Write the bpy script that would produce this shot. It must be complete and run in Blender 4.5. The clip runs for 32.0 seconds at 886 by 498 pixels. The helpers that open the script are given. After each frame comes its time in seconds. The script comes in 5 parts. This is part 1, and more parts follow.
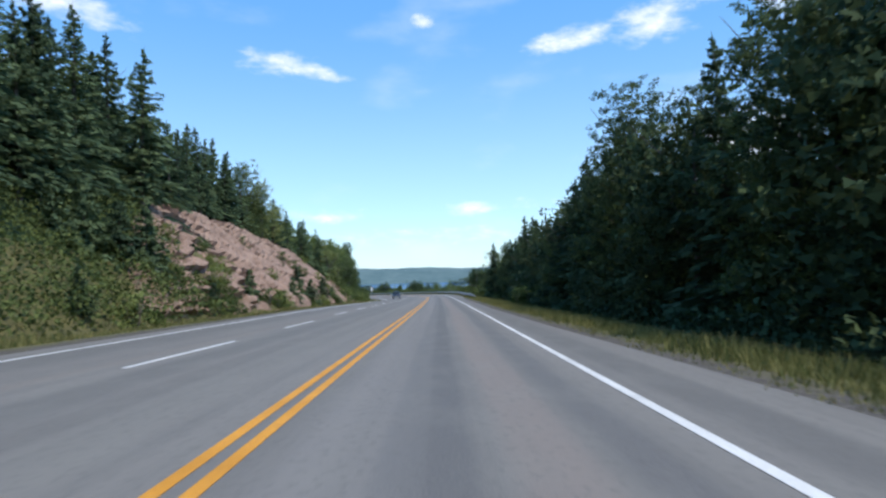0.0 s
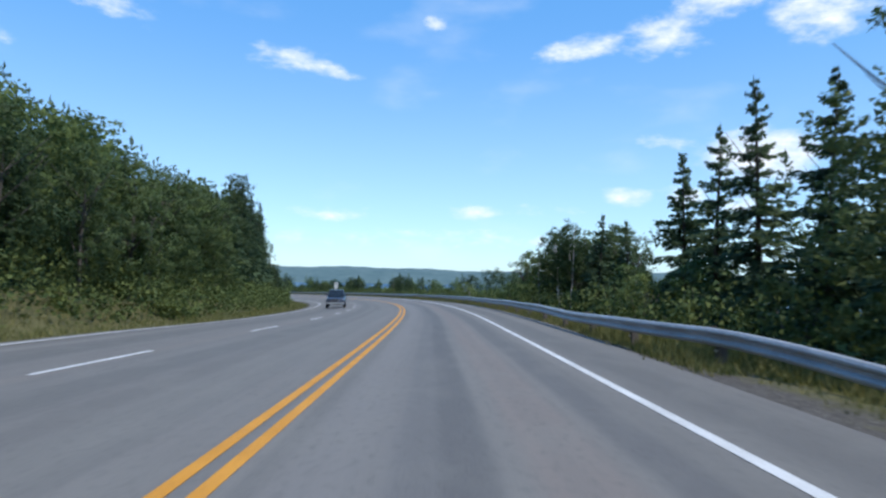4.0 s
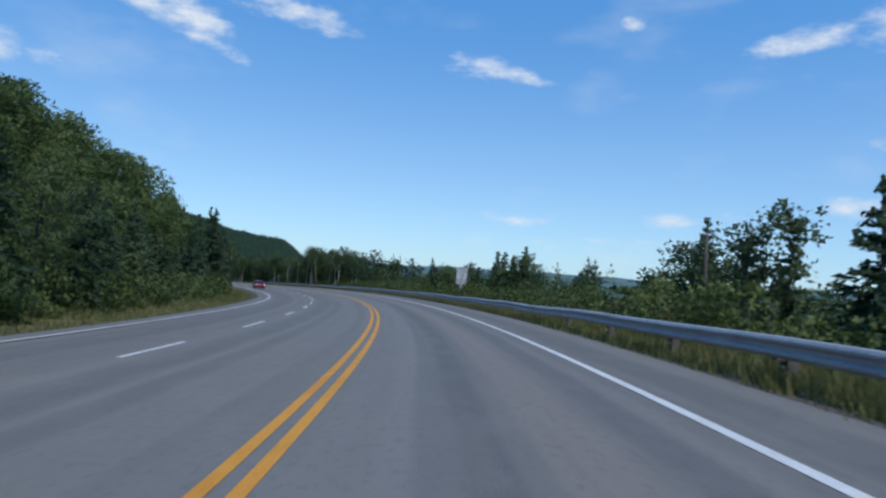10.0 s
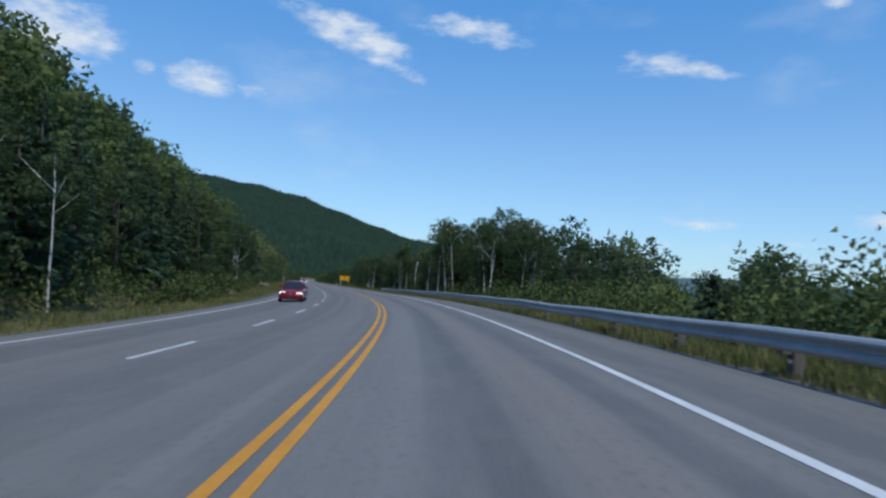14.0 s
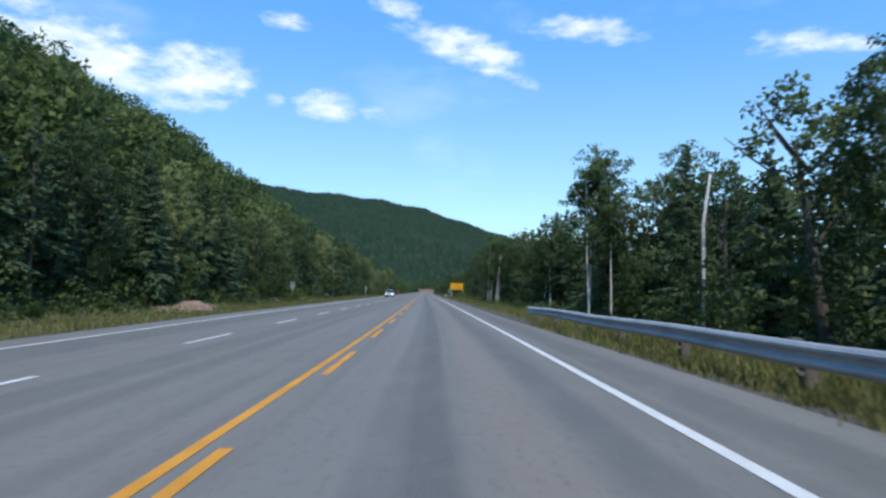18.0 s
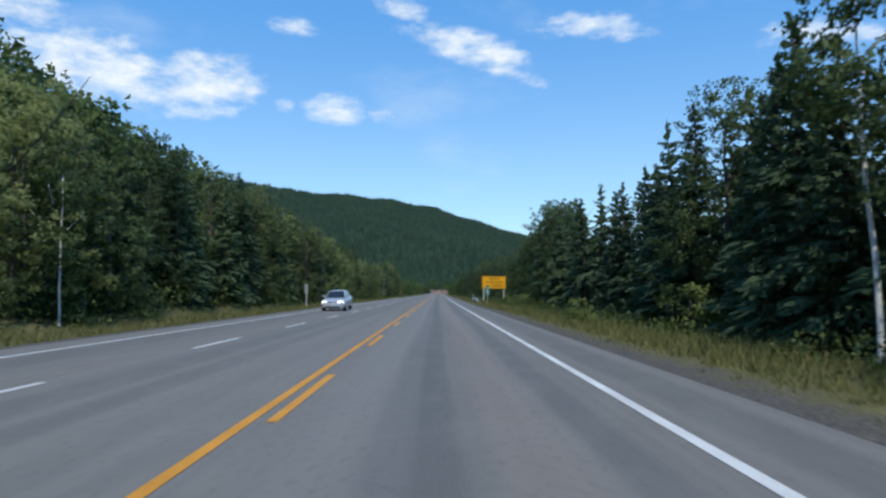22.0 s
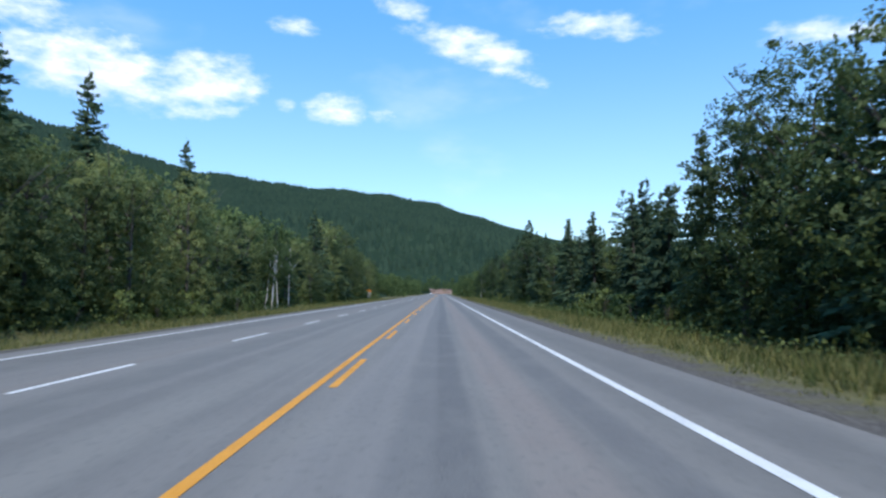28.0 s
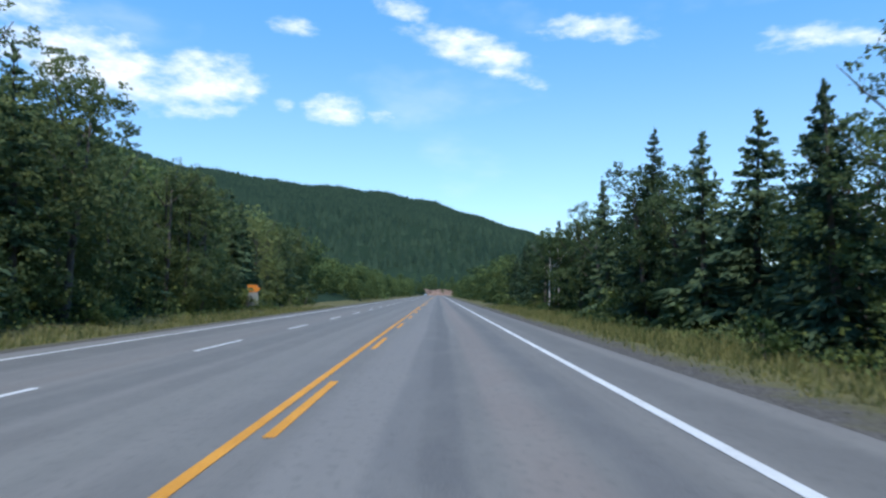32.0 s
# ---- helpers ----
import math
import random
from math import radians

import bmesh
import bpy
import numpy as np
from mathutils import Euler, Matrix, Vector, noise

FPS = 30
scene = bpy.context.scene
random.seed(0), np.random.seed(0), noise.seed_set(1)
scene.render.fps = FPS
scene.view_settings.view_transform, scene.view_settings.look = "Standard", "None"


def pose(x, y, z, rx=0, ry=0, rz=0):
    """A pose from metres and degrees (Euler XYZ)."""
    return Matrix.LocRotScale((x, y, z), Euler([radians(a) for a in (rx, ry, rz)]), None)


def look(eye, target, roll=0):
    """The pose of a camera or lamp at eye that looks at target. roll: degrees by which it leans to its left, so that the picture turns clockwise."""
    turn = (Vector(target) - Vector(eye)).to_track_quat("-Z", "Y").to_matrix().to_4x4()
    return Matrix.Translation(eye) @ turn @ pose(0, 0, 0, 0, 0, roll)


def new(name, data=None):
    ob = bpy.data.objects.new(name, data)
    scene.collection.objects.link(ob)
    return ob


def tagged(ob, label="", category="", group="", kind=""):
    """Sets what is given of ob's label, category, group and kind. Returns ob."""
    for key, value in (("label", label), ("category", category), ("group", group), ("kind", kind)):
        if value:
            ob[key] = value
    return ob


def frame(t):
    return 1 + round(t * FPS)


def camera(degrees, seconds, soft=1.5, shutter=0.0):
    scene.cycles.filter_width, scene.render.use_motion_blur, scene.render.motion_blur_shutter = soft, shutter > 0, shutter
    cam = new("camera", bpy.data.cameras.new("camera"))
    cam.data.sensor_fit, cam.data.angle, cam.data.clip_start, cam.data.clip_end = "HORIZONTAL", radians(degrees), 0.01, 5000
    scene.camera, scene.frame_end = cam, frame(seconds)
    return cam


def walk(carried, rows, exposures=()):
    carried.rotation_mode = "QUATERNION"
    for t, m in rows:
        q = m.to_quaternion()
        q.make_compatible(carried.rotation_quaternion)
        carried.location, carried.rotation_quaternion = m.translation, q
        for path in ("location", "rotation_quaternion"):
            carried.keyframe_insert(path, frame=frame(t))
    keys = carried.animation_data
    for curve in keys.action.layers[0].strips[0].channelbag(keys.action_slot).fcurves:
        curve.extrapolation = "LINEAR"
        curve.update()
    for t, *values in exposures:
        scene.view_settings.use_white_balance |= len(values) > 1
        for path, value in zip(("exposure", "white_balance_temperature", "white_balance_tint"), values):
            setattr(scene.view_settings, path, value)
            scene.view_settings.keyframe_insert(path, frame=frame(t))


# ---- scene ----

# The road's centre (between the two yellow lines): heading and bank in degrees along its length s in metres.
HEADING = [
    (0, 0.37), (23, 0.24), (45, 0.47), (56, 0.60), (100, 0.82), (109, 1.31),
    (118, 2.14), (127, 3.14), (136, 4.35), (145, 5.74), (154, 7.46), (163, 9.41),
    (180, 13.42), (198, 17.23), (215, 21.00), (233, 24.58), (252, 28.53), (270, 32.69),
    (280, 34.57), (299, 37.96), (319, 41.04), (328, 42.30), (338, 43.30), (347, 44.01),
    (357, 44.52), (367, 44.82), (387, 45.16), (428, 45.29), (636, 45.03),
]
BANK = [
    (0, 1.09), (45, 1.10), (67, 0.26), (88, -0.5), (100, -0.8), (109, -1.1),
    (118, -1.9), (127, -2.5), (145, -3.01), (180, -3.07), (215, -3.41), (233, -3.35),
    (252, -3.26), (280, -3.50), (319, -2.74), (338, -1.89), (357, -0.85), (377, -0.12),
    (407, -0.05), (470, 0.15), (490, 0.49), (521, 0.16), (573, -0.15), (636, -0.42),
]
HEADING += [(1030, 45.0), (1050, 35.0), (1080, 0.0), (1110, -35.0), (1150, -50.0), (1300, -50.0)]
GRADE = math.tan(radians(2.0))
S_FIRST, S_LAST = -90, 1200
RS = np.arange(S_FIRST, S_LAST + 1.0)
RH = np.radians(np.interp(RS, [a for a, b in HEADING], [b for a, b in HEADING]))
RX = np.concatenate([[0], np.cumsum(-np.sin(RH[:-1]))])
RY = np.concatenate([[0], np.cumsum(np.cos(RH[:-1]))])
RX, RY = RX - RX[-S_FIRST], RY - RY[-S_FIRST]
RB = np.tan(np.radians(np.interp(RS, [a for a, b in BANK], [b for a, b in BANK])))


def sm(a, b, x):
    k = np.clip((np.asarray(x, float) - a) / (b - a), 0, 1)
    return k * k * (3 - 2 * k)


def plan(s, u):
    """World x, y of a place s along the road and u to the right of its centre (arrays)."""
    h = np.interp(s, RS, RH)
    return np.interp(s, RS, RX) + u * np.cos(h), np.interp(s, RS, RY) + u * np.sin(h)


def table(s, rows):
    return np.interp(s, [a for a, b in rows], [b for a, b in rows])


def rough(x, y, size):
    """Smooth, repeatable unevenness between about -1 and 1 (arrays)."""
    x, y = np.asarray(x) / size, np.asarray(y) / size
    return (np.sin(1.3 * x + 2.1 * np.sin(0.7 * y)) + np.sin(1.7 * y - 1.3 * np.sin(0.9 * x) + 1.0) + np.sin(2.9 * x + 3.1 * y)) / 3


ROCK_HIGH = [(29, 0.0), (33, 3.2), (39, 6.0), (47, 8.0), (58, 8.2), (70, 8.0), (76, 7.6), (82, 6.6), (88, 5.0), (93, 3.0), (97, 0.6), (98, 0.0)]
LEFT_NEAR = [(-90, 0.6), (-20, 0.85), (26, 0.92), (36, 0.72), (47, 0.52), (100, 0.52), (150, 0.52), (185, 0.40), (215, 0.30), (250, 0.20), (272, 0.34), (300, 0.70), (400, 0.78), (480, 0.72), (512, 0.42), (560, 0.26), (640, 0.24), (1200, 0.2)]
LEFT_FAR = [(-90, 0.40), (80, 0.42), (130, 0.48), (200, 0.30), (225, 0.20), (262, 0.17), (300, 0.41), (340, 0.50), (470, 0.46), (510, 0.22), (570, 0.12), (1200, 0.14)]
LEFT_START = [(-90, 3.6), (6, 3.0), (24, 2.2), (98, 2.2), (130, 4.4), (180, 3.6), (270, 3.4), (330, 4.6), (350, 6.0), (700, 5.2), (1200, 4.0)]
RIGHT_NEAR = [(-90, -0.05), (70, -0.06), (100, -0.16), (300, -0.15), (340, -0.08), (380, -0.03), (490, -0.05), (1200, -0.03)]
RIGHT_FAR = [(-90, -0.04), (60, -0.08), (110, -0.12), (310, -0.12), (400, -0.06), (1200, -0.04)]


# where the pavement ends and where the outer white line runs, on both sides
EDGE_EAST = [(-90, 5.85), (8, 5.85), (22, 5.45), (40, 5.2), (85, 5.10), (110, 6.05), (128, 6.05), (155, 5.75), (180, 5.45), (196, 5.45), (225, 5.80), (280, 6.0), (320, 6.0), (345, 5.65), (380, 5.40), (1200, 5.40)]
EDGE_WEST = [(-90, -7.5), (13, -7.6), (58, -8.6), (125, -9.6), (200, -9.5), (286, -9.0), (360, -8.7), (420, -8.5), (484, -8.1), (565, -8.1), (640, -8.0), (1200, -8.4)]
LINE_WEST = [(-90, -6.7), (12, -6.7), (40, -7.40), (58, -7.72), (75, -8.1), (100, -8.35), (125, -8.55), (160, -8.50), (177, -8.25), (195, -8.1), (230, -8.1), (248, -7.95), (284, -7.85), (342, -7.65),
             (362, -7.35), (400, -7.2), (441, -7.05), (482, -6.80), (502, -6.65), (530, -6.8), (564, -7.15), (586, -7.25), (606, -7.1), (630, -6.95), (650, -7.05), (1200, -7.2)]


def ground_z(s, u):
    """Height of the natural ground and of the road's plane."""
    s, u = np.asarray(s, float), np.asarray(u, float)
    z = -GRADE * s - np.clip(u, -9.0, 6.6) * np.interp(s, RS, RB)
    r, l = np.maximum(u - 6.6, 0), np.maximum(-9.0 - u, 0)
    z = z - 0.16 * np.minimum(r, 1.6) + table(s, RIGHT_NEAR) * np.clip(r - 1.6, 0, 16) + table(s, RIGHT_FAR) * np.clip(r - 17.6, 0, 160)
    cut = table(s, ROCK_HIGH)
    z = z - 0.16 * np.minimum(l, 1.4) + np.minimum(np.maximum(l - 2.2, 0) * 1.05, cut)
    start = table(s, LEFT_START) + cut / 1.05
    z = z + table(s, LEFT_NEAR) * np.clip(l - start, 0, 20) + table(s, LEFT_FAR) * np.clip(l - start - 20, 0, 150)
    far = np.maximum(r, l)
    return z + 0.10 * rough(s, u * 1.7, 3.1) * sm(0.5, 4, far) + 0.6 * rough(s, u, 14) * sm(8, 30, far)


def at(s, u, up=0.0):
    x, y = plan(s, u)
    return Vector((float(x), float(y), float(ground_z(s, u)) + up))


def heading(s):
    return math.degrees(float(np.interp(s, RS, RH)))


# ---- the camera: seconds, metres along the road, metres right of the yellow lines, yaw, pitch, roll, rise of the eye ----
cam = camera(70.2, 32.0, soft=2.5, shutter=0.12)
EYE = 1.25
DRIVE = [
    (0.0, 0.0, 1.717, 0.05, 1.78, 1.74, 0.008),
    (0.5, 11.1, 1.733, -0.32, 1.91, 1.40, -0.002),
    (1.0, 22.2, 1.760, -0.21, 1.55, 1.36, -0.011),
    (1.5, 33.2, 1.759, -0.49, 1.95, 1.59, -0.006),
    (2.0, 44.2, 1.758, 0.18, 1.75, 1.54, -0.001),
    (2.5, 55.2, 1.703, 0.25, 1.78, 1.36, -0.004),
    (3.0, 66.3, 1.637, 0.20, 1.86, 0.51, -0.007),
    (3.5, 77.4, 1.582, 0.15, 1.94, -0.33, -0.011),
    (4.0, 88.3, 1.526, 0.10, 2.03, -1.17, -0.014),
    (4.5, 99.9, 1.461, 0.05, 2.12, -2.02, -0.017),
    (5.0, 109.2, 1.405, 0.49, 2.20, -2.64, -0.020),
    (5.5, 118.1, 1.308, 1.71, 2.08, -3.23, -0.011),
    (6.0, 127.0, 1.210, 2.48, 2.39, -3.58, -0.003),
    (6.5, 136.0, 1.116, 3.94, 2.06, -4.20, -0.007),
    (7.0, 145.0, 1.032, 4.88, 2.34, -3.93, -0.012),
    (7.5, 153.9, 1.026, 6.77, 2.22, -3.63, -0.016),
    (8.0, 162.8, 1.030, 9.03, 1.73, -3.42, -0.020),
    (8.5, 171.5, 1.051, 10.97, 1.40, -3.67, -0.012),
    (9.0, 180.3, 1.072, 13.07, 2.36, -4.08, -0.005),
    (9.5, 189.0, 1.147, 14.82, 1.93, -4.00, -0.001),
    (10.0, 197.7, 1.222, 16.79, 1.81, -3.96, 0.003),
    (10.5, 206.4, 1.201, 18.64, 1.83, -4.32, 0.015),
    (11.0, 215.3, 1.180, 20.62, 2.19, -4.65, 0.027),
    (11.5, 224.3, 1.289, 22.46, 2.20, -4.09, 0.015),
    (12.0, 233.3, 1.397, 24.04, 1.99, -3.52, 0.003),
    (12.5, 242.4, 1.363, 25.57, 1.90, -2.84, -0.006),
    (13.0, 251.5, 1.339, 28.29, 1.83, -3.07, -0.014),
    (13.5, 260.7, 1.267, 30.10, 1.64, -3.12, -0.011),
    (14.0, 270.1, 1.196, 32.42, 1.54, -3.64, -0.007),
    (14.5, 280.0, 1.262, 34.26, 1.91, -3.40, -0.008),
    (15.0, 289.6, 1.337, 35.88, 1.91, -3.19, -0.010),
    (15.5, 299.2, 1.413, 37.50, 1.93, -2.98, -0.011),
    (16.0, 309.0, 1.479, 39.12, 1.93, -2.77, -0.012),
    (16.5, 318.6, 1.544, 40.74, 1.93, -2.56, -0.014),
    (17.0, 328.1, 1.620, 42.13, 1.40, -2.27, -0.015),
    (17.5, 337.6, 1.686, 42.99, 1.62, -1.67, -0.024),
    (18.0, 347.2, 1.752, 43.59, 1.88, -0.93, -0.033),
    (18.5, 357.1, 1.764, 44.36, 1.70, -0.50, -0.025),
    (19.0, 367.0, 1.776, 44.31, 1.91, -0.05, -0.017),
    (19.5, 377.0, 1.773, 44.66, 1.86, 0.34, -0.008),
    (20.0, 387.1, 1.780, 44.66, 1.73, 0.64, 0.002),
    (20.5, 397.2, 1.745, 44.78, 1.91, 0.43, 0.007),
    (21.0, 407.4, 1.701, 45.11, 2.20, 0.25, 0.012),
    (21.5, 417.8, 1.733, 44.87, 2.15, 0.09, 0.015),
    (22.0, 428.2, 1.765, 44.71, 1.96, 0.34, 0.018),
    (22.5, 438.5, 1.764, 44.76, 1.95, 0.63, 0.018),
    (23.0, 448.9, 1.752, 44.89, 2.03, 0.34, 0.019),
    (23.5, 459.3, 1.729, 44.74, 1.46, 0.39, 0.024),
    (24.0, 469.7, 1.706, 44.68, 1.62, 0.42, 0.030),
    (24.5, 480.1, 1.732, 44.76, 1.68, 0.71, 0.027),
    (25.0, 490.4, 1.769, 44.76, 1.56, 1.10, 0.024),
    (25.5, 500.7, 1.741, 44.38, 1.66, 1.05, 0.024),
    (26.0, 510.7, 1.703, 44.53, 1.80, 0.79, 0.024),
    (26.5, 520.9, 1.675, 44.69, 1.94, 0.54, 0.025),
    (27.0, 531.1, 1.647, 44.84, 2.08, 0.30, 0.025),
    (27.5, 541.2, 1.610, 45.00, 2.22, 0.05, 0.025),
    (28.0, 551.7, 1.582, 44.81, 1.94, 0.35, 0.026),
    (28.5, 562.2, 1.583, 44.59, 1.81, 0.23, 0.026),
    (29.0, 572.7, 1.585, 44.59, 1.73, 0.11, 0.026),
    (29.5, 583.2, 1.598, 44.72, 2.20, 0.20, 0.023),
    (30.0, 593.7, 1.610, 44.73, 1.90, 0.25, 0.019),
    (30.5, 604.0, 1.615, 44.86, 1.96, 0.12, 0.017),
    (31.0, 614.4, 1.629, 44.54, 1.86, 0.00, 0.016),
    (31.5, 624.9, 1.623, 44.56, 1.74, 0.01, 0.017),
    (32.0, 635.5, 1.627, 44.58, 2.05, -0.08, 0.019),
]
EXPOSURES = [(0.0, 0.40, 6850, 9), (2.0, 0.56, 6850, 10), (5.0, 0.05, 6400, 8), (8.0, -0.18, 6250, 9), (12.0, -0.25, 6250, 8), (14.0, -0.25, 6250, 8),
             (17.0, 0.08, 6450, 6), (18.0, 0.28, 6450, 6), (19.0, 0.12, 6450, 6), (21.0, 0.03, 6500, 6), (22.0, 0.05, 6500, 6), (23.0, 0.22, 6450, 8), (25.0, 0.42, 6450, 8), (29.0, 0.43, 6400, 8), (30.0, 0.38, 6400, 8), (31.0, 0.26, 6450, 7), (32.0, 0.38, 6400, 7)]
walk(cam, [(t, pose(*at(s, u, EYE + rise), 90 + pitch, roll, yaw)) for t, s, u, yaw, pitch, roll, rise in DRIVE], exposures=EXPOSURES)

# ---- sky, clouds and sun ----
SUN_AZ, SUN_EL = 131.0, 59.0
SKY = 0.166
CLOUDS = [  # azimuth to the left of the start's heading, height over the horizon, half width, half height, tilt, density
    (1.4, 21.6, 1.3, 0.9, 0, 1.0), (12.6, 17.9, 5.0, 1.0, 12, 1.0), (-12.5, 19.6, 4.6, 1.2, -8, 0.95), (-19.2, 20.0, 4.0, 2.0, 0, 1.0),
    (-2.6, 5.4, 2.6, 0.9, 0, 1.0), (29.0, 20.6, 4.0, 1.2, 14, 0.8), (-23.4, 22.6, 4.2, 2.0, 4, 1.1), (-31.0, 20.4, 4.5, 2.6, 4, 1.1),
    (-26.5, 9.9, 5.2, 2.7, 0, 1.5), (-16.0, 6.8, 2.7, 1.0, 0, 1.0), (-20.6, 6.7, 2.2, 1.0, 0, 1.0), (-25.2, 6.0, 2.5, 0.9, 0, 1.0),
    (10.0, 5.0, 4.5, 0.8, 0, 0.55), (-19.6, 11.4, 3.0, 0.8, 8, 0.8), (42.2, 19.6, 6.6, 1.9, 16, 1.1), (31.5, 20.9, 5.2, 1.3, 2, 1.0),
    (54.3, 14.3, 3.4, 1.6, 0, 1.05), (58.9, 14.5, 1.1, 0.8, 0, 0.9), (50.4, 14.0, 1.8, 0.8, 6, 0.8), (66.0, 15.6, 6.2, 3.0, -8, 1.2), (74.0, 16.2, 8.0, 3.4, 12, 1.2),
    (14.0, 18.1, 4.0, 1.1, 0, 0.8), (58.3, 20.9, 3.0, 0.8, 0, 0.7), (48.4, 22.8, 3.0, 1.0, 10, 0.9), (79.5, 19.5, 4.0, 2.2, 0, 1.1),
    (37.0, 17.0, 3.0, 0.8, 20, 0.7), (36.0, 24.5, 4.0, 1.0, 5, 0.7), (18.0, 24.6, 5.0, 0.9, 5, 0.6), (-9.0, 5.6, 3.0, 0.7, 0, 0.5), (3.0, 3.0, 16.0, 0.9, 0, 0.5),
]
world = bpy.data.worlds.new("sky")
scene.world = world
world.use_nodes = True
wn, wl = world.node_tree.nodes, world.node_tree.links
wn.clear()


def wnode(kind):
    return wn.new(kind)


def wdot(vec):
    n = wn.new("ShaderNodeVectorMath")
    n.operation = "DOT_PRODUCT"
    wl.new(coord, n.inputs[0])
    n.inputs[1].default_value = vec
    return n.outputs["Value"]


def wsmooth(value, lo, hi, most=1.0):
    n = wn.new("ShaderNodeMapRange")
    n.interpolation_type = "SMOOTHSTEP"
    n.inputs["From Min"].default_value, n.inputs["From Max"].default_value, n.inputs["To Max"].default_value = lo, hi, most
    wl.new(value, n.inputs["Value"])
    return n.outputs[0]


def wmix(fac, a, b, blend="MIX"):
    n = wn.new("ShaderNodeMix")
    n.data_type, n.blend_type = "RGBA", blend
    for sock, v in (("Factor", fac), ("A", a), ("B", b)):
        if isinstance(v, (tuple, float)):
            n.inputs[sock].default_value = v
        else:
            wl.new(v, n.inputs[sock])
    return n.outputs["Result"]


def wmath(op, a, b=None, clamp=False):
    n = wn.new("ShaderNodeMath")
    n.operation, n.use_clamp = op, clamp
    for i, v in enumerate((a, b)):
        if v is None:
            continue
        if isinstance(v, (int, float)):
            n.inputs[i].default_value = v
        else:
            wl.new(v, n.inputs[i])
    return n.outputs[0]


coord = wnode("ShaderNodeTexCoord").outputs["Generated"]
sky = wnode("ShaderNodeTexSky")
sky.sky_type, sky.sun_disc, sky.sun_elevation, sky.sun_rotation = "NISHITA", False, radians(SUN_EL), radians(SUN_AZ)
sky.altitude, sky.air_density, sky.dust_density, sky.ozone_density = 50.0, 1.0, 0.15, 3.0
cover = None
for az, el, w, h, tilt, dens in CLOUDS:
    a, e, k = radians(az), radians(el), radians(tilt)
    mid = Vector((-math.sin(a) * math.cos(e), math.cos(a) * math.cos(e), math.sin(e)))
    side = Vector((math.cos(a), math.sin(a), 0))
    top = side.cross(mid)
    ax = side * math.cos(k) - top * math.sin(k)
    ay = side * math.sin(k) + top * math.cos(k)
    da, db = wdot(ax / math.tan(radians(w))), wdot(ay / math.tan(radians(h)))
    one = wmath("SUBTRACT", 1.0, wmath("ADD", wmath("MULTIPLY", da, da), wmath("MULTIPLY", db, db)))
    one = wmath("SUBTRACT", wmath("MULTIPLY", one, dens), wmath("MULTIPLY", wmath("LESS_THAN", wdot(mid), 0.5), 10.0))
    cover = one if cover is None else wmath("MAXIMUM", cover, one)
stretch = wnode("ShaderNodeMapping")
stretch.inputs["Scale"].default_value = (1, 1, 2.4)
wl.new(coord, stretch.inputs["Vector"])
puff = wnode("ShaderNodeTexNoise")
puff.inputs["Scale"].default_value, puff.inputs["Detail"].default_value, puff.inputs["Roughness"].default_value = 21, 7, 0.62
wl.new(stretch.outputs[0], puff.inputs["Vector"])
wisp = wnode("ShaderNodeTexNoise")
wisp.inputs["Scale"].default_value, wisp.inputs["Detail"].default_value = 5, 5
wl.new(stretch.outputs[0], wisp.inputs["Vector"])
amount = wmath("ADD", wmath("MAXIMUM", cover, -1.0), wmath("MULTIPLY", wmath("SUBTRACT", puff.outputs["Fac"], 0.52), 2.9))
fac = wmath("MAXIMUM", wsmooth(amount, -0.05, 1.7), wsmooth(wisp.outputs["Fac"], 0.55, 0.85, 0.25), clamp=True)
cloud_tone = wmix(puff.outputs["Fac"], (4.3, 4.9, 5.7, 1), (6.0, 6.1, 6.3, 1))
height = wn.new("ShaderNodeSeparateXYZ")
wl.new(coord, height.inputs[0])
clear = wmix(wsmooth(height.outputs["Z"], -0.05, 0.42), (3.0, 4.35, 5.9, 1), (0.66, 2.3, 5.3, 1))
blue = wmix(0.6, wmix(1.0, sky.outputs[0], (0.69, 0.945, 1.13, 1), "MULTIPLY"), clear)
glow = wnode("ShaderNodeBackground")
glow.inputs["Strength"].default_value = SKY
wl.new(wmix(fac, blue, cloud_tone), glow.inputs["Color"])
wl.new(glow.outputs[0], wnode("ShaderNodeOutputWorld").inputs["Surface"])

sun = new("sun", bpy.data.lights.new("sun", "SUN"))
sun.data.energy, sun.data.angle, sun.data.color = 2.8, radians(0.53), (1.0, 0.95, 0.88)
sun_dir = Vector((math.sin(radians(SUN_AZ)) * math.cos(radians(SUN_EL)), math.cos(radians(SUN_AZ)) * math.cos(radians(SUN_EL)), math.sin(radians(SUN_EL))))
sun.matrix_world = look(sun_dir * 500, (0, 0, 0))


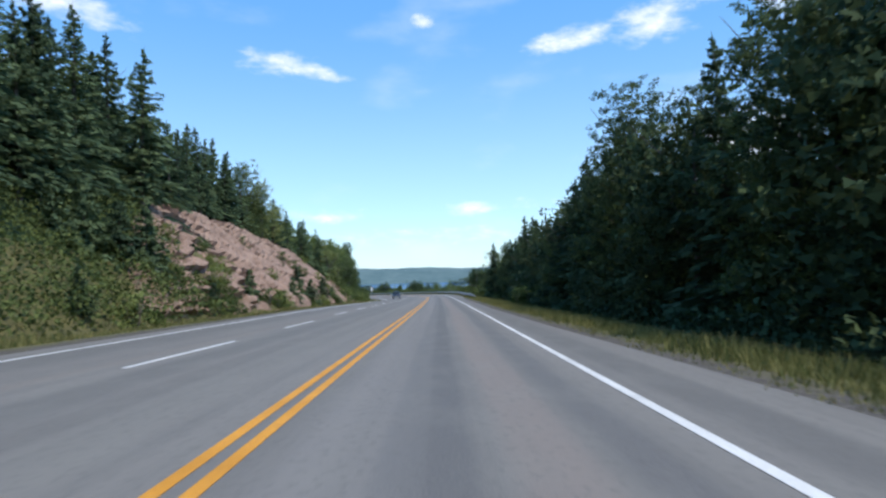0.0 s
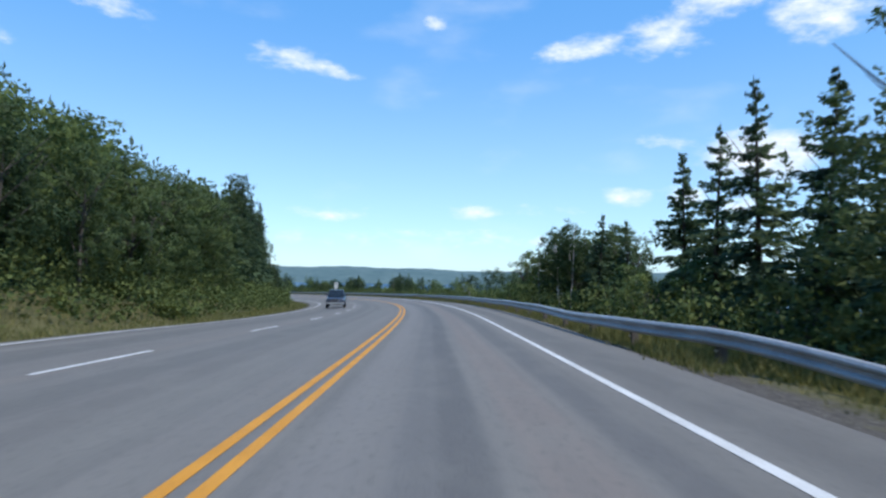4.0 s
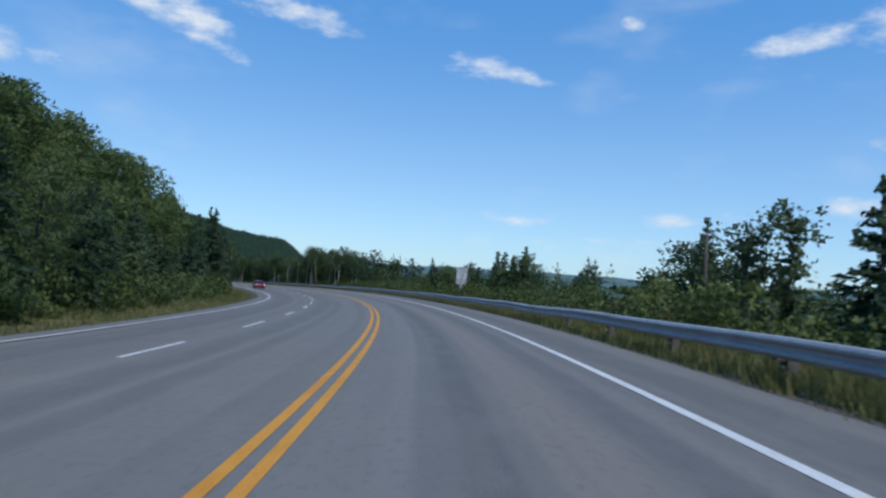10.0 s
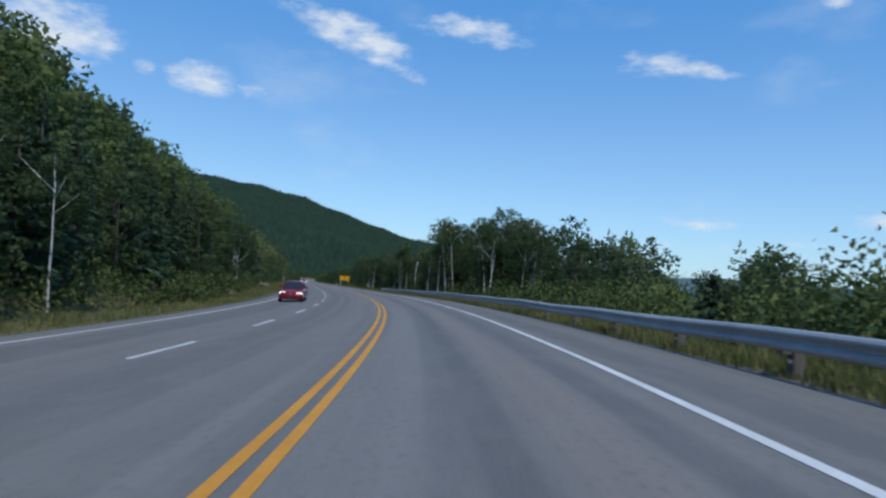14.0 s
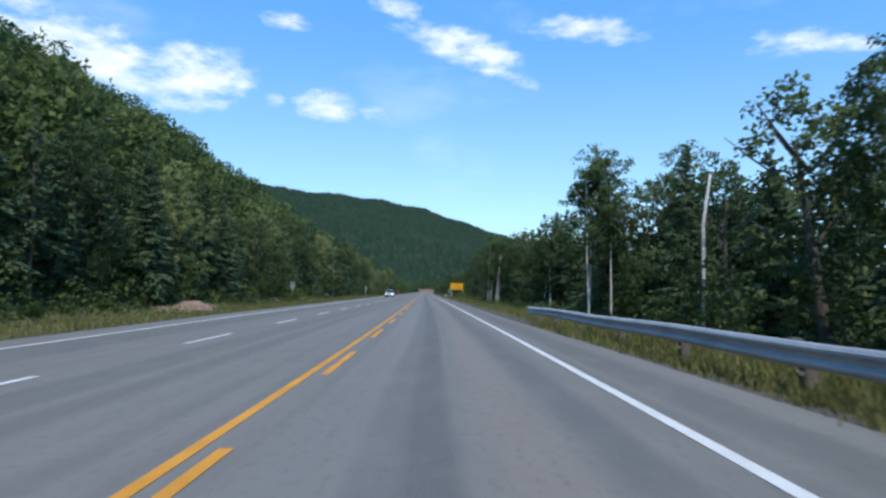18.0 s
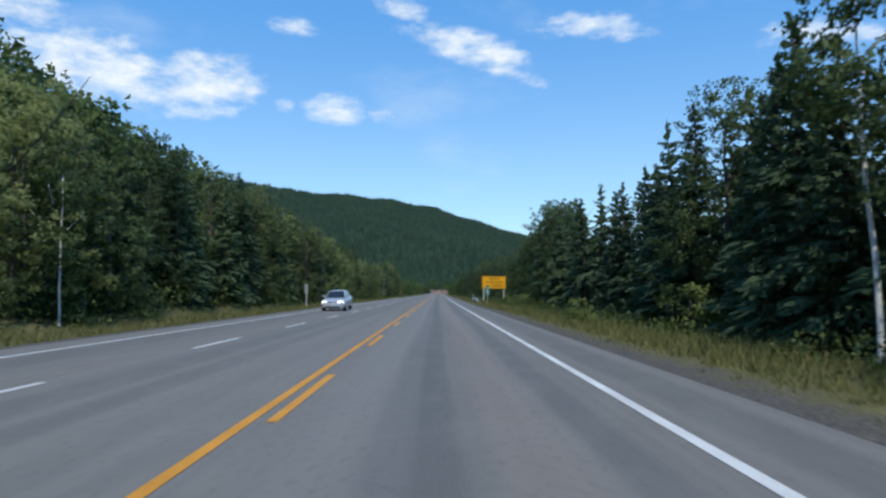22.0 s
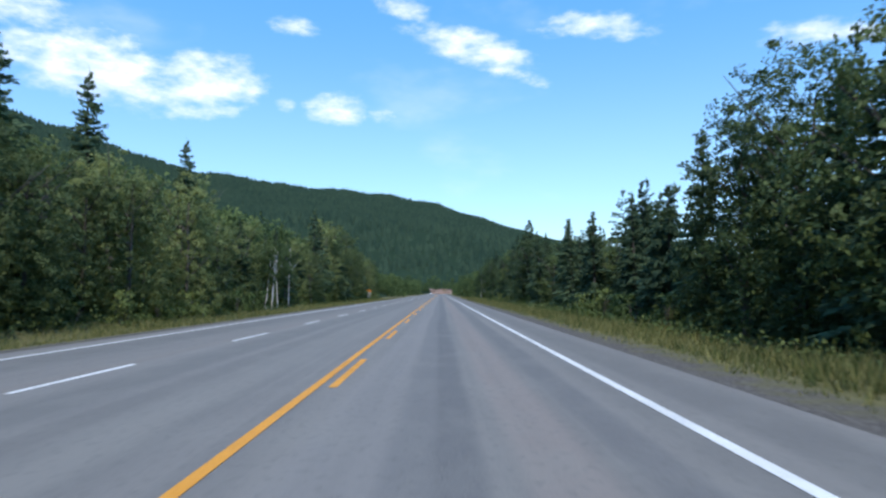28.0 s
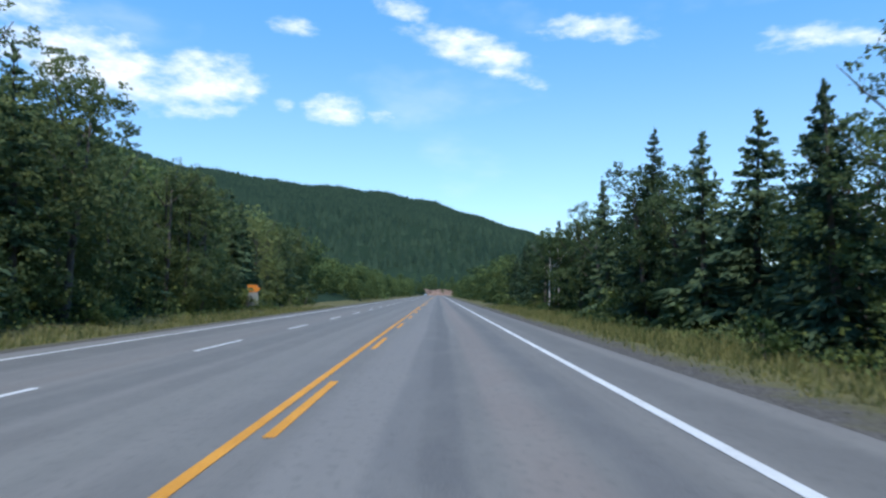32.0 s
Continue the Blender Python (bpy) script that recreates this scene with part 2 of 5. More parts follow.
# ---- materials ----
def material(name, dark, light, scale=6.0, fine=60.0, roughness=0.8, bump=0.15, metal=0.0, coords="Object", squash=(1, 1, 1), each=0.0, island=0.0, through_light=0.0, gloss=0.3, mixer=0.5):
    """A surface whose colour drifts between two tones at two scales, with fine relief; each/island: how far pieces differ."""
    m = bpy.data.materials.new(name)
    m.use_nodes = True
    n, l = m.node_tree.nodes, m.node_tree.links
    bsdf = n["Principled BSDF"]
    bsdf.inputs["Roughness"].default_value = roughness
    bsdf.inputs["Metallic"].default_value = metal
    bsdf.inputs["Specular IOR Level"].default_value = gloss
    tc = n.new("ShaderNodeTexCoord")
    mp = n.new("ShaderNodeMapping")
    mp.inputs["Scale"].default_value = squash
    l.new(tc.outputs[coords], mp.inputs["Vector"])
    big, small = n.new("ShaderNodeTexNoise"), n.new("ShaderNodeTexNoise")
    big.inputs["Scale"].default_value, big.inputs["Detail"].default_value = scale, 4
    small.inputs["Scale"].default_value, small.inputs["Detail"].default_value = fine, 3
    for q in (big, small):
        l.new(mp.outputs[0], q.inputs["Vector"])
    mixf = n.new("ShaderNodeMix")
    mixf.inputs["Factor"].default_value = mixer
    l.new(big.outputs["Fac"], mixf.inputs["A"])
    l.new(small.outputs["Fac"], mixf.inputs["B"])
    out = mixf.outputs["Result"]
    for strength, kind, socket in ((each, "ShaderNodeObjectInfo", "Random"), (island, "ShaderNodeNewGeometry", "Random Per Island")):
        if strength:
            src = n.new(kind)
            add = n.new("ShaderNodeMath")
            add.operation = "MULTIPLY_ADD"
            l.new(src.outputs[socket], add.inputs[0])
            add.inputs[1].default_value = strength
            sub = n.new("ShaderNodeMath")
            sub.operation = "SUBTRACT"
            l.new(out, sub.inputs[0])
            sub.inputs[1].default_value = strength / 2
            l.new(sub.outputs[0], add.inputs[2])
            out = add.outputs[0]
    ramp = n.new("ShaderNodeValToRGB")
    ramp.color_ramp.elements[0].position, ramp.color_ramp.elements[1].position = 0.32, 0.68
    ramp.color_ramp.elements[0].color, ramp.color_ramp.elements[1].color = (*dark, 1), (*light, 1)
    l.new(out, ramp.inputs[0])
    l.new(ramp.outputs[0], bsdf.inputs["Base Color"])
    if bump:
        b = n.new("ShaderNodeBump")
        b.inputs["Strength"].default_value, b.inputs["Distance"].default_value = bump, 0.05
        l.new(small.outputs["Fac"], b.inputs["Height"])
        l.new(b.outputs[0], bsdf.inputs["Normal"])
    if through_light:
        tr, mx = n.new("ShaderNodeBsdfTranslucent"), n.new("ShaderNodeMixShader")
        l.new(ramp.outputs[0], tr.inputs["Color"])
        mx.inputs["Fac"].default_value = through_light
        l.new(bsdf.outputs[0], mx.inputs[1])
        l.new(tr.outputs[0], mx.inputs[2])
        l.new(mx.outputs[0], n["Material Output"].inputs["Surface"])
    return m


def asphalt_material():
    """Worn asphalt: grain, lengthwise wheel tracks and the reddish stone of the lane's worn middle, by the road's own coordinates (u, s)."""
    m = bpy.data.materials.new("asphalt")
    m.use_nodes = True
    n, l = m.node_tree.nodes, m.node_tree.links
    bsdf = n["Principled BSDF"]
    bsdf.inputs["Roughness"].default_value = 0.85
    bsdf.inputs["Specular IOR Level"].default_value = 0.25
    uv = n.new("ShaderNodeTexCoord").outputs["UV"]

    def noise_of(scale, squash, detail=4):
        mp, nz = n.new("ShaderNodeMapping"), n.new("ShaderNodeTexNoise")
        mp.inputs["Scale"].default_value = squash
        nz.inputs["Scale"].default_value, nz.inputs["Detail"].default_value = scale, detail
        l.new(uv, mp.inputs["Vector"])
        l.new(mp.outputs[0], nz.inputs["Vector"])
        return nz.outputs["Fac"]

    def mixed(f, a, b):
        x = n.new("ShaderNodeMix")
        x.data_type = "RGBA"
        for sock, v in (("Factor", f), ("A", a), ("B", b)):
            if isinstance(v, tuple):
                x.inputs[sock].default_value = (*v, 1)
            else:
                l.new(v, x.inputs[sock])
        return x.outputs["Result"]

    def ranged(v, a, b, lo=0.0, hi=1.0):
        r = n.new("ShaderNodeMapRange")
        r.interpolation_type = "SMOOTHSTEP"
        for k, x in (("From Min", a), ("From Max", b), ("To Min", lo), ("To Max", hi)):
            r.inputs[k].default_value = x
        l.new(v, r.inputs["Value"])
        return r.outputs[0]

    def maths(op, a, b):
        x = n.new("ShaderNodeMath")
        x.operation = op
        for i, v in enumerate((a, b)):
            if isinstance(v, (int, float)):
                x.inputs[i].default_value = v
            else:
                l.new(v, x.inputs[i])
        return x.outputs[0]

    parts_uv = n.new("ShaderNodeSeparateXYZ")
    l.new(uv, parts_uv.inputs[0])
    streak = noise_of(1.0, (2.2, 0.03, 1))
    patch = noise_of(0.35, (1, 0.35, 1))
    grain = noise_of(55, (1, 1, 1), 2)
    wander = maths("MULTIPLY", maths("SUBTRACT", noise_of(0.06, (1, 1, 1)), 0.5), 0.4)
    u = maths("ADD", parts_uv.outputs["X"], wander)
    base = mixed(ranged(streak, 0.35, 0.65), (0.143, 0.135, 0.125), (0.195, 0.180, 0.163))
    base = mixed(ranged(patch, 0.3, 0.7, 0, 0.5), base, (0.164, 0.155, 0.143))
    for middle, wide, tone, much in ((0.85, 0.6, (0.206, 0.193, 0.183), 0.6), (1.72, 0.30, (0.088, 0.088, 0.091), 0.8), (1.35, 0.25, (0.118, 0.117, 0.119), 0.6), (2.5, 0.45, (0.221, 0.180, 0.157), 0.75), (3.2, 0.30, (0.095, 0.094, 0.097), 0.7),
                                     (-3.0, 0.55, (0.112, 0.109, 0.102), 0.7), (-1.4, 0.6, (0.180, 0.170, 0.152), 0.6), (-2.1, 0.35, (0.121, 0.114, 0.105), 0.6), (-6.2, 0.8, (0.100, 0.097, 0.091), 0.7), (-7.0, 0.3, (0.091, 0.088, 0.082), 0.5),
                                     (4.7, 0.5, (0.105, 0.101, 0.096), 0.7), (-4.3, 0.3, (0.185, 0.158, 0.137), 0.6), (-5.0, 0.5, (0.166, 0.150, 0.136), 0.5)):
        off = maths("ABSOLUTE", maths("SUBTRACT", u, middle), 0)
        base = mixed(maths("MULTIPLY", ranged(off, wide, wide * 0.4), maths("MULTIPLY", ranged(streak, 0.2, 0.7, 0.65, 1.0), much)), base, tone)
    mottle, speck = noise_of(1.6, (1, 0.45, 1), 6), noise_of(11, (1, 0.6, 1), 3)
    base = mixed(ranged(mottle, 0.42, 0.7, 0, 0.28), base, (0.216, 0.204, 0.181))
    base = mixed(ranged(speck, 0.5, 0.75, 0, 0.4), base, (0.089, 0.085, 0.080))
    base = mixed(ranged(grain, 0.35, 0.7, 0, 0.35), base, (0.264, 0.242, 0.210))
    crack = n.new("ShaderNodeTexVoronoi")
    crack.feature = "DISTANCE_TO_EDGE"
    mp = n.new("ShaderNodeMapping")
    mp.inputs["Scale"].default_value = (0.16, 0.09, 1)
    bend = n.new("ShaderNodeTexNoise")
    bend.inputs["Scale"].default_value = 1.5
    l.new(uv, bend.inputs["Vector"])
    addv = n.new("ShaderNodeVectorMath")
    addv.operation = "MULTIPLY_ADD"
    l.new(bend.outputs["Color"], addv.inputs[0])
    addv.inputs[1].default_value = (0.5, 0.5, 0)
    l.new(uv, addv.inputs[2])
    l.new(addv.outputs[0], mp.inputs["Vector"])
    l.new(mp.outputs[0], crack.inputs["Vector"])
    crack.inputs["Scale"].default_value = 1.0
    base = mixed(maths("MULTIPLY", ranged(crack.outputs["Distance"], 0.003, 0.001), ranged(patch, 0.6, 0.72, 0, 0.5)), base, (0.05, 0.05, 0.055))
    l.new(base, bsdf.inputs["Base Color"])
    b = n.new("ShaderNodeBump")
    b.inputs["Strength"].default_value, b.inputs["Distance"].default_value = 0.25, 0.01
    l.new(grain, b.inputs["Height"])
    l.new(b.outputs[0], bsdf.inputs["Normal"])
    return m


def verge_material():
    """Gravel at the pavement's edge that turns to grass outwards with a ragged border (the first of the sheet's coordinates is the way from the pavement)."""
    m = material("verge", (0.070, 0.068, 0.030), (0.185, 0.165, 0.075), scale=0.9, fine=14, coords="UV", bump=0.5, roughness=0.95, gloss=0.1)
    n, l = m.node_tree.nodes, m.node_tree.links
    bsdf = n["Principled BSDF"]
    grass = bsdf.inputs["Base Color"].links[0].from_socket
    uv = n.new("ShaderNodeTexCoord").outputs["UV"]
    sep = n.new("ShaderNodeSeparateXYZ")
    l.new(uv, sep.inputs[0])
    edge = n.new("ShaderNodeTexNoise")
    edge.inputs["Scale"].default_value, edge.inputs["Detail"].default_value = 1.7, 7
    l.new(uv, edge.inputs["Vector"])
    add = n.new("ShaderNodeMath")
    add.operation = "MULTIPLY_ADD"
    l.new(edge.outputs["Fac"], add.inputs[0])
    add.inputs[1].default_value = 2.0
    l.new(sep.outputs["X"], add.inputs[2])
    rng = n.new("ShaderNodeMapRange")
    rng.inputs["From Min"].default_value, rng.inputs["From Max"].default_value = 1.35, 2.2
    l.new(add.outputs[0], rng.inputs["Value"])
    stones = n.new("ShaderNodeTexVoronoi")
    stones.inputs["Scale"].default_value = 22
    l.new(uv, stones.inputs["Vector"])
    ramp = n.new("ShaderNodeValToRGB")
    ramp.color_ramp.elements[0].color, ramp.color_ramp.elements[1].color = (0.055, 0.050, 0.045, 1), (0.150, 0.134, 0.118, 1)
    l.new(stones.outputs["Color"], ramp.inputs[0])
    mx = n.new("ShaderNodeMix")
    mx.data_type = "RGBA"
    l.new(rng.outputs[0], mx.inputs["Factor"])
    l.new(ramp.outputs[0], mx.inputs["A"])
    l.new(grass, mx.inputs["B"])
    l.new(mx.outputs["Result"], bsdf.inputs["Base Color"])
    return m


ASPHALT, VERGE = asphalt_material(), verge_material()
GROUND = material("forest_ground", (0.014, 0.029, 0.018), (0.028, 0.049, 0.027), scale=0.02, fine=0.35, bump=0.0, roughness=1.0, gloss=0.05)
# Wooded hills paled to blue-green: the haze of distance is in this colour.
SHORE = material("haze_tinted_shore", (0.085, 0.14, 0.145), (0.14, 0.20, 0.20), scale=0.004, fine=0.02, roughness=1.0, bump=0, gloss=0.05)
WATER = material("sea", (0.03, 0.10, 0.20), (0.05, 0.14, 0.26), scale=0.01, fine=0.2, roughness=0.25, bump=0.1)
YELLOW = material("yellow_road_paint", (0.52, 0.215, 0.022), (0.76, 0.335, 0.04), scale=1.2, fine=35, roughness=0.7, bump=0.2)
WHITE = material("white_road_paint", (0.50, 0.485, 0.46), (0.78, 0.765, 0.735), scale=0.9, fine=35, roughness=0.7, bump=0.2)
ROCK = material("pink_rock", (0.175, 0.110, 0.082), (0.43, 0.300, 0.235), scale=0.5, fine=9.0, roughness=0.95, bump=1.0, squash=(1, 1, 1.6), gloss=0.1)
STEEL = material("galvanised_steel", (0.29, 0.292, 0.30), (0.48, 0.485, 0.49), scale=1.2, fine=18, roughness=0.5, metal=0.25, bump=0.05, gloss=0.4)
# The same steel in a lighter tone, standing for sun on the short rail.
LITSTEEL = material("sunlit_galvanised_steel", (0.48, 0.485, 0.49), (0.66, 0.665, 0.67), scale=2.5, fine=30, roughness=0.5, metal=0.3, bump=0.05, gloss=0.4)
POSTWOOD = material("weathered_post_wood", (0.10, 0.085, 0.075), (0.22, 0.19, 0.165), scale=3, fine=40, squash=(4, 4, 0.6), roughness=0.9, bump=0.4)
BARK = material("grey_brown_bark", (0.05, 0.042, 0.035), (0.15, 0.13, 0.11), scale=4, fine=25, squash=(3, 3, 0.7), roughness=0.95, bump=0.7, each=0.3)
BIRCH = material("white_birch_bark", (0.34, 0.32, 0.30), (0.82, 0.79, 0.74), scale=2.2, fine=14, squash=(0.7, 0.7, 4), roughness=0.8, bump=0.3, each=0.2)
NEEDLES = material("spruce_needles", (0.050, 0.083, 0.046), (0.128, 0.180, 0.088), scale=0.5, fine=6, roughness=0.75, bump=0, each=0.5, island=0.35, through_light=0.33, gloss=0.15)
LEAVES = material("broad_leaves", (0.105, 0.140, 0.052), (0.25, 0.285, 0.105), scale=0.5, fine=3, roughness=0.65, bump=0, each=0.6, island=0.22, through_light=0.45, gloss=0.25)
# Broad leaves again, coloured darker for the shade along the forest edge.
SHADED_LEAVES = material("shaded_broad_leaves", (0.046, 0.076, 0.030), (0.125, 0.168, 0.057), scale=0.5, fine=3, roughness=0.6, bump=0, each=0.5, island=0.28, through_light=0.35, gloss=0.25)
BIRCHLEAVES = material("birch_leaves", (0.036, 0.064, 0.022), (0.105, 0.15, 0.05), scale=0.5, fine=3, roughness=0.6, bump=0, each=0.4, island=0.28, through_light=0.35, gloss=0.25)
SHRUBLEAVES = material("shrub_leaves", (0.06, 0.10, 0.028), (0.18, 0.22, 0.065), scale=0.5, fine=5, roughness=0.6, bump=0, each=0.8, island=0.3, through_light=0.35, gloss=0.25)
# Dark forest green, tinted a little blue for the haze over the hills.
HILLWOODS = material("hazed_forest_canopy", (0.024, 0.046, 0.031), (0.046, 0.074, 0.045), scale=0.012, fine=0.15, roughness=0.9, bump=0, island=0.25, gloss=0.05)
WOODS = material("mixed_forest_leaves", (0.055, 0.090, 0.036), (0.18, 0.230, 0.078), scale=0.06, fine=0.6, roughness=0.8, bump=0, island=0.25, through_light=0.4, gloss=0.1)
# Darker copy of the woods' leaves; its colour stands in for shade.
WOODS_SHADED = material("shaded_woods_leaves", (0.030, 0.052, 0.030), (0.095, 0.135, 0.062), scale=0.06, fine=0.6, roughness=0.8, bump=0, island=0.25, through_light=0.2, gloss=0.1)
GRASS = material("roadside_grass", (0.090, 0.108, 0.034), (0.28, 0.255, 0.10), scale=0.12, fine=1.5, roughness=0.8, bump=0, island=0.7, through_light=0.3, gloss=0.1)
SIGNYELLOW = material("yellow_sign_sheet", (0.84, 0.38, 0.010), (0.92, 0.44, 0.015), scale=1.5, fine=20, roughness=0.45, bump=0.02)
SIGNWHITE = material("white_sign_sheet", (0.62, 0.63, 0.63), (0.74, 0.75, 0.75), scale=1.5, fine=20, roughness=0.45, bump=0.02)
SIGNGREEN = material("green_sign_sheet", (0.01, 0.19, 0.12), (0.02, 0.25, 0.16), scale=1.5, fine=20, roughness=0.45, bump=0.02)
SIGNORANGE = material("orange_sign_sheet", (0.62, 0.20, 0.03), (0.72, 0.26, 0.05), scale=1.5, fine=20, roughness=0.5, bump=0.02)
ALUMINIUM = material("bare_aluminium", (0.40, 0.40, 0.39), (0.55, 0.55, 0.54), scale=2, fine=20, roughness=0.5, metal=0.6, bump=0.02)
BLACK = material("black_lettering", (0.012, 0.012, 0.012), (0.03, 0.03, 0.03), roughness=0.6, bump=0)
PAINTPOST = material("white_painted_wood", (0.52, 0.50, 0.46), (0.72, 0.70, 0.66), scale=2, fine=25, squash=(3, 3, 0.5), roughness=0.7, bump=0.3)
RUBBER = material("tyre_rubber", (0.015, 0.015, 0.016), (0.03, 0.03, 0.032), roughness=0.85, fine=40, bump=0.2)
RIM = material("wheel_alloy", (0.40, 0.41, 0.42), (0.55, 0.56, 0.57), roughness=0.3, metal=0.8, bump=0)
GLASS = material("tinted_car_glass", (0.012, 0.015, 0.018), (0.02, 0.024, 0.028), roughness=0.06, bump=0, gloss=0.6)
LAMP = material("headlamp_lens", (0.70, 0.72, 0.74), (0.85, 0.86, 0.88), roughness=0.08, bump=0, gloss=0.7)
for socket, value in (("Emission Color", (1.0, 0.97, 0.9, 1)), ("Emission Strength", 2.2)):
    LAMP.node_tree.nodes["Principled BSDF"].inputs[socket].default_value = value
CHROME = material("chrome_trim", (0.62, 0.63, 0.64), (0.72, 0.73, 0.74), roughness=0.15, metal=0.9, bump=0)
BLACKTRIM = material("black_plastic_trim", (0.016, 0.016, 0.017), (0.03, 0.03, 0.03), roughness=0.6, bump=0)
BLUEPAINT = material("slate_blue_car_paint", (0.045, 0.055, 0.078), (0.055, 0.066, 0.09), roughness=0.25, metal=0.3, bump=0, gloss=0.6)
REDPAINT = material("dark_red_car_paint", (0.22, 0.010, 0.016), (0.27, 0.014, 0.02), roughness=0.2, metal=0.2, bump=0, gloss=0.6)
SILVERPAINT = material("silver_car_paint", (0.52, 0.54, 0.55), (0.60, 0.61, 0.62), roughness=0.25, metal=0.4, bump=0, gloss=0.6)


# ---- building helpers ----
def mesh_of(name, verts, faces, mats, smooth=False, slots=None, uvs=None, normals=None):
    me = bpy.data.meshes.new(name)
    me.from_pydata([tuple(v) for v in verts] if not isinstance(verts, np.ndarray) else verts.tolist(), [], faces if isinstance(faces, list) else faces.tolist())
    for m in (mats if isinstance(mats, (list, tuple)) else [mats]):
        me.materials.append(m)
    if slots is not None:
        me.polygons.foreach_set("material_index", np.asarray(slots, dtype=np.int32))
    if uvs is not None:
        layer = me.uv_layers.new(name="UVMap")
        loops = np.zeros(len(me.loops), dtype=np.int32)
        me.loops.foreach_get("vertex_index", loops)
        layer.data.foreach_set("uv", np.asarray(uvs, dtype=np.float32)[loops].ravel())
    if smooth or normals is not None:
        me.polygons.foreach_set("use_smooth", np.ones(len(me.polygons), dtype=bool))
    me.update()
    if normals is not None:
        me.normals_split_custom_set_from_vertices(normals)
    return me


def child(name, me, parent, m=None, label=""):
    ob = new(name, me)
    ob.parent = parent
    if m is not None:
        ob.matrix_basis = m
    return tagged(ob, label)


def part(name, bm, mat, parent, label="", smooth=False):
    me = bpy.data.meshes.new(name)
    bm.to_mesh(me)
    bm.free()
    me.materials.append(mat)
    if smooth:
        me.polygons.foreach_set("use_smooth", np.ones(len(me.polygons), dtype=bool))
    return child(name, me, parent, label=label)


def box(size, mid, bevel=0.01, turn=None):
    bm = bmesh.new()
    bmesh.ops.create_cube(bm, size=1.0)
    bmesh.ops.scale(bm, vec=size, verts=bm.verts)
    if bevel:
        bmesh.ops.bevel(bm, geom=bm.edges[:], offset=bevel, segments=2, affect="EDGES")
    if turn is not None:
        bmesh.ops.transform(bm, matrix=turn, verts=bm.verts)
    bmesh.ops.translate(bm, vec=mid, verts=bm.verts)
    return bm


def tube(points, radii, sides=7):
    """Vertices and faces of a bent, tapering stem through points."""
    v, f = [], []
    for i, (p, r) in enumerate(zip(points, radii)):
        for k in range(sides):
            a = 2 * math.pi * k / sides
            v.append((p[0] + r * math.cos(a), p[1] + r * math.sin(a), p[2]))
        if i:
            o = (i - 1) * sides
            f += [(o + k, o + (k + 1) % sides, o + sides + (k + 1) % sides, o + sides + k) for k in range(sides)]
    f.append(tuple(range(len(v) - sides, len(v))))
    return v, f


def strip(s0, s1, u0, u1, step=2.0, lift=0.0, cols=2):
    """A sheet that follows the road between two lines."""
    ss = np.linspace(s0, s1, max(2, int(round((s1 - s0) / step)) + 1))
    uu = np.linspace(u0, u1, cols) if np.isscalar(cols) else np.asarray(cols)
    S, U = np.meshgrid(ss, uu, indexing="ij")
    x, y = plan(S, U)
    z = ground_z(S, U) + lift
    n, k = S.shape
    idx = np.arange(n * k).reshape(n, k)
    faces = np.stack([idx[:-1, :-1], idx[:-1, 1:], idx[1:, 1:], idx[1:, :-1]], -1).reshape(-1, 4)
    return np.stack([x, y, z], -1).reshape(-1, 3), faces, np.stack([U, S], -1).reshape(-1, 2)


# ---- the ground: one sheet to the horizon ----
CREST = [(-180, 0.5), (-70, 0.2), (26, 0.30), (28, 1.0), (30, 1.7), (32, 1.9), (34, 2.1), (37, 2.8), (41.5, 4.2), (45, 5.4), (49, 6.2), (54, 6.6), (59, 7.1), (64, 7.7),
         (70, 9.4), (76, 11.4), (82, 13.6), (95, 16.0), (130, 14.0), (160, 6.0), (180, 0.5)]
AWAY = [(-180, 3600), (26, 3600), (29, 3300), (35, 3000), (64, 2700), (72, 1900), (82, 1400), (120, 1100), (160, 1500), (180, 3000)]
HUB = plan(300, 0)
SEA = -78.0


def axis(lo, hi, fine):
    out = list(np.arange(lo, hi + 1, fine))
    step = fine
    while out[-1] < 4300:
        step = min(step * 1.22, 130)
        out.append(out[-1] + step)
    step = fine
    while out[0] > -4300:
        step = min(step * 1.22, 130)
        out.insert(0, out[0] - step)
    return np.array(out)


def nearest(x, y):
    """Road coordinates s, u of world places (flat arrays)."""
    sx, sy, sh, ss = RX[::5], RY[::5], RH[::5], RS[::5]
    s, u = np.zeros(len(x)), np.zeros(len(x))
    for a in range(0, len(x), 4000):
        dx, dy = x[a:a + 4000, None] - sx, y[a:a + 4000, None] - sy
        i = np.argmin(dx * dx + dy * dy, axis=1)
        px, py = dx[np.arange(len(i)), i], dy[np.arange(len(i)), i]
        along = -np.sin(sh[i]) * px + np.cos(sh[i]) * py
        s[a:a + 4000] = ss[i] + np.clip(along, -5, 5)
        side = np.cos(sh[i]) * px + np.sin(sh[i]) * py
        u[a:a + 4000] = np.sign(side) * np.maximum(np.abs(side), np.hypot(px, py) - 3)
    return s, u


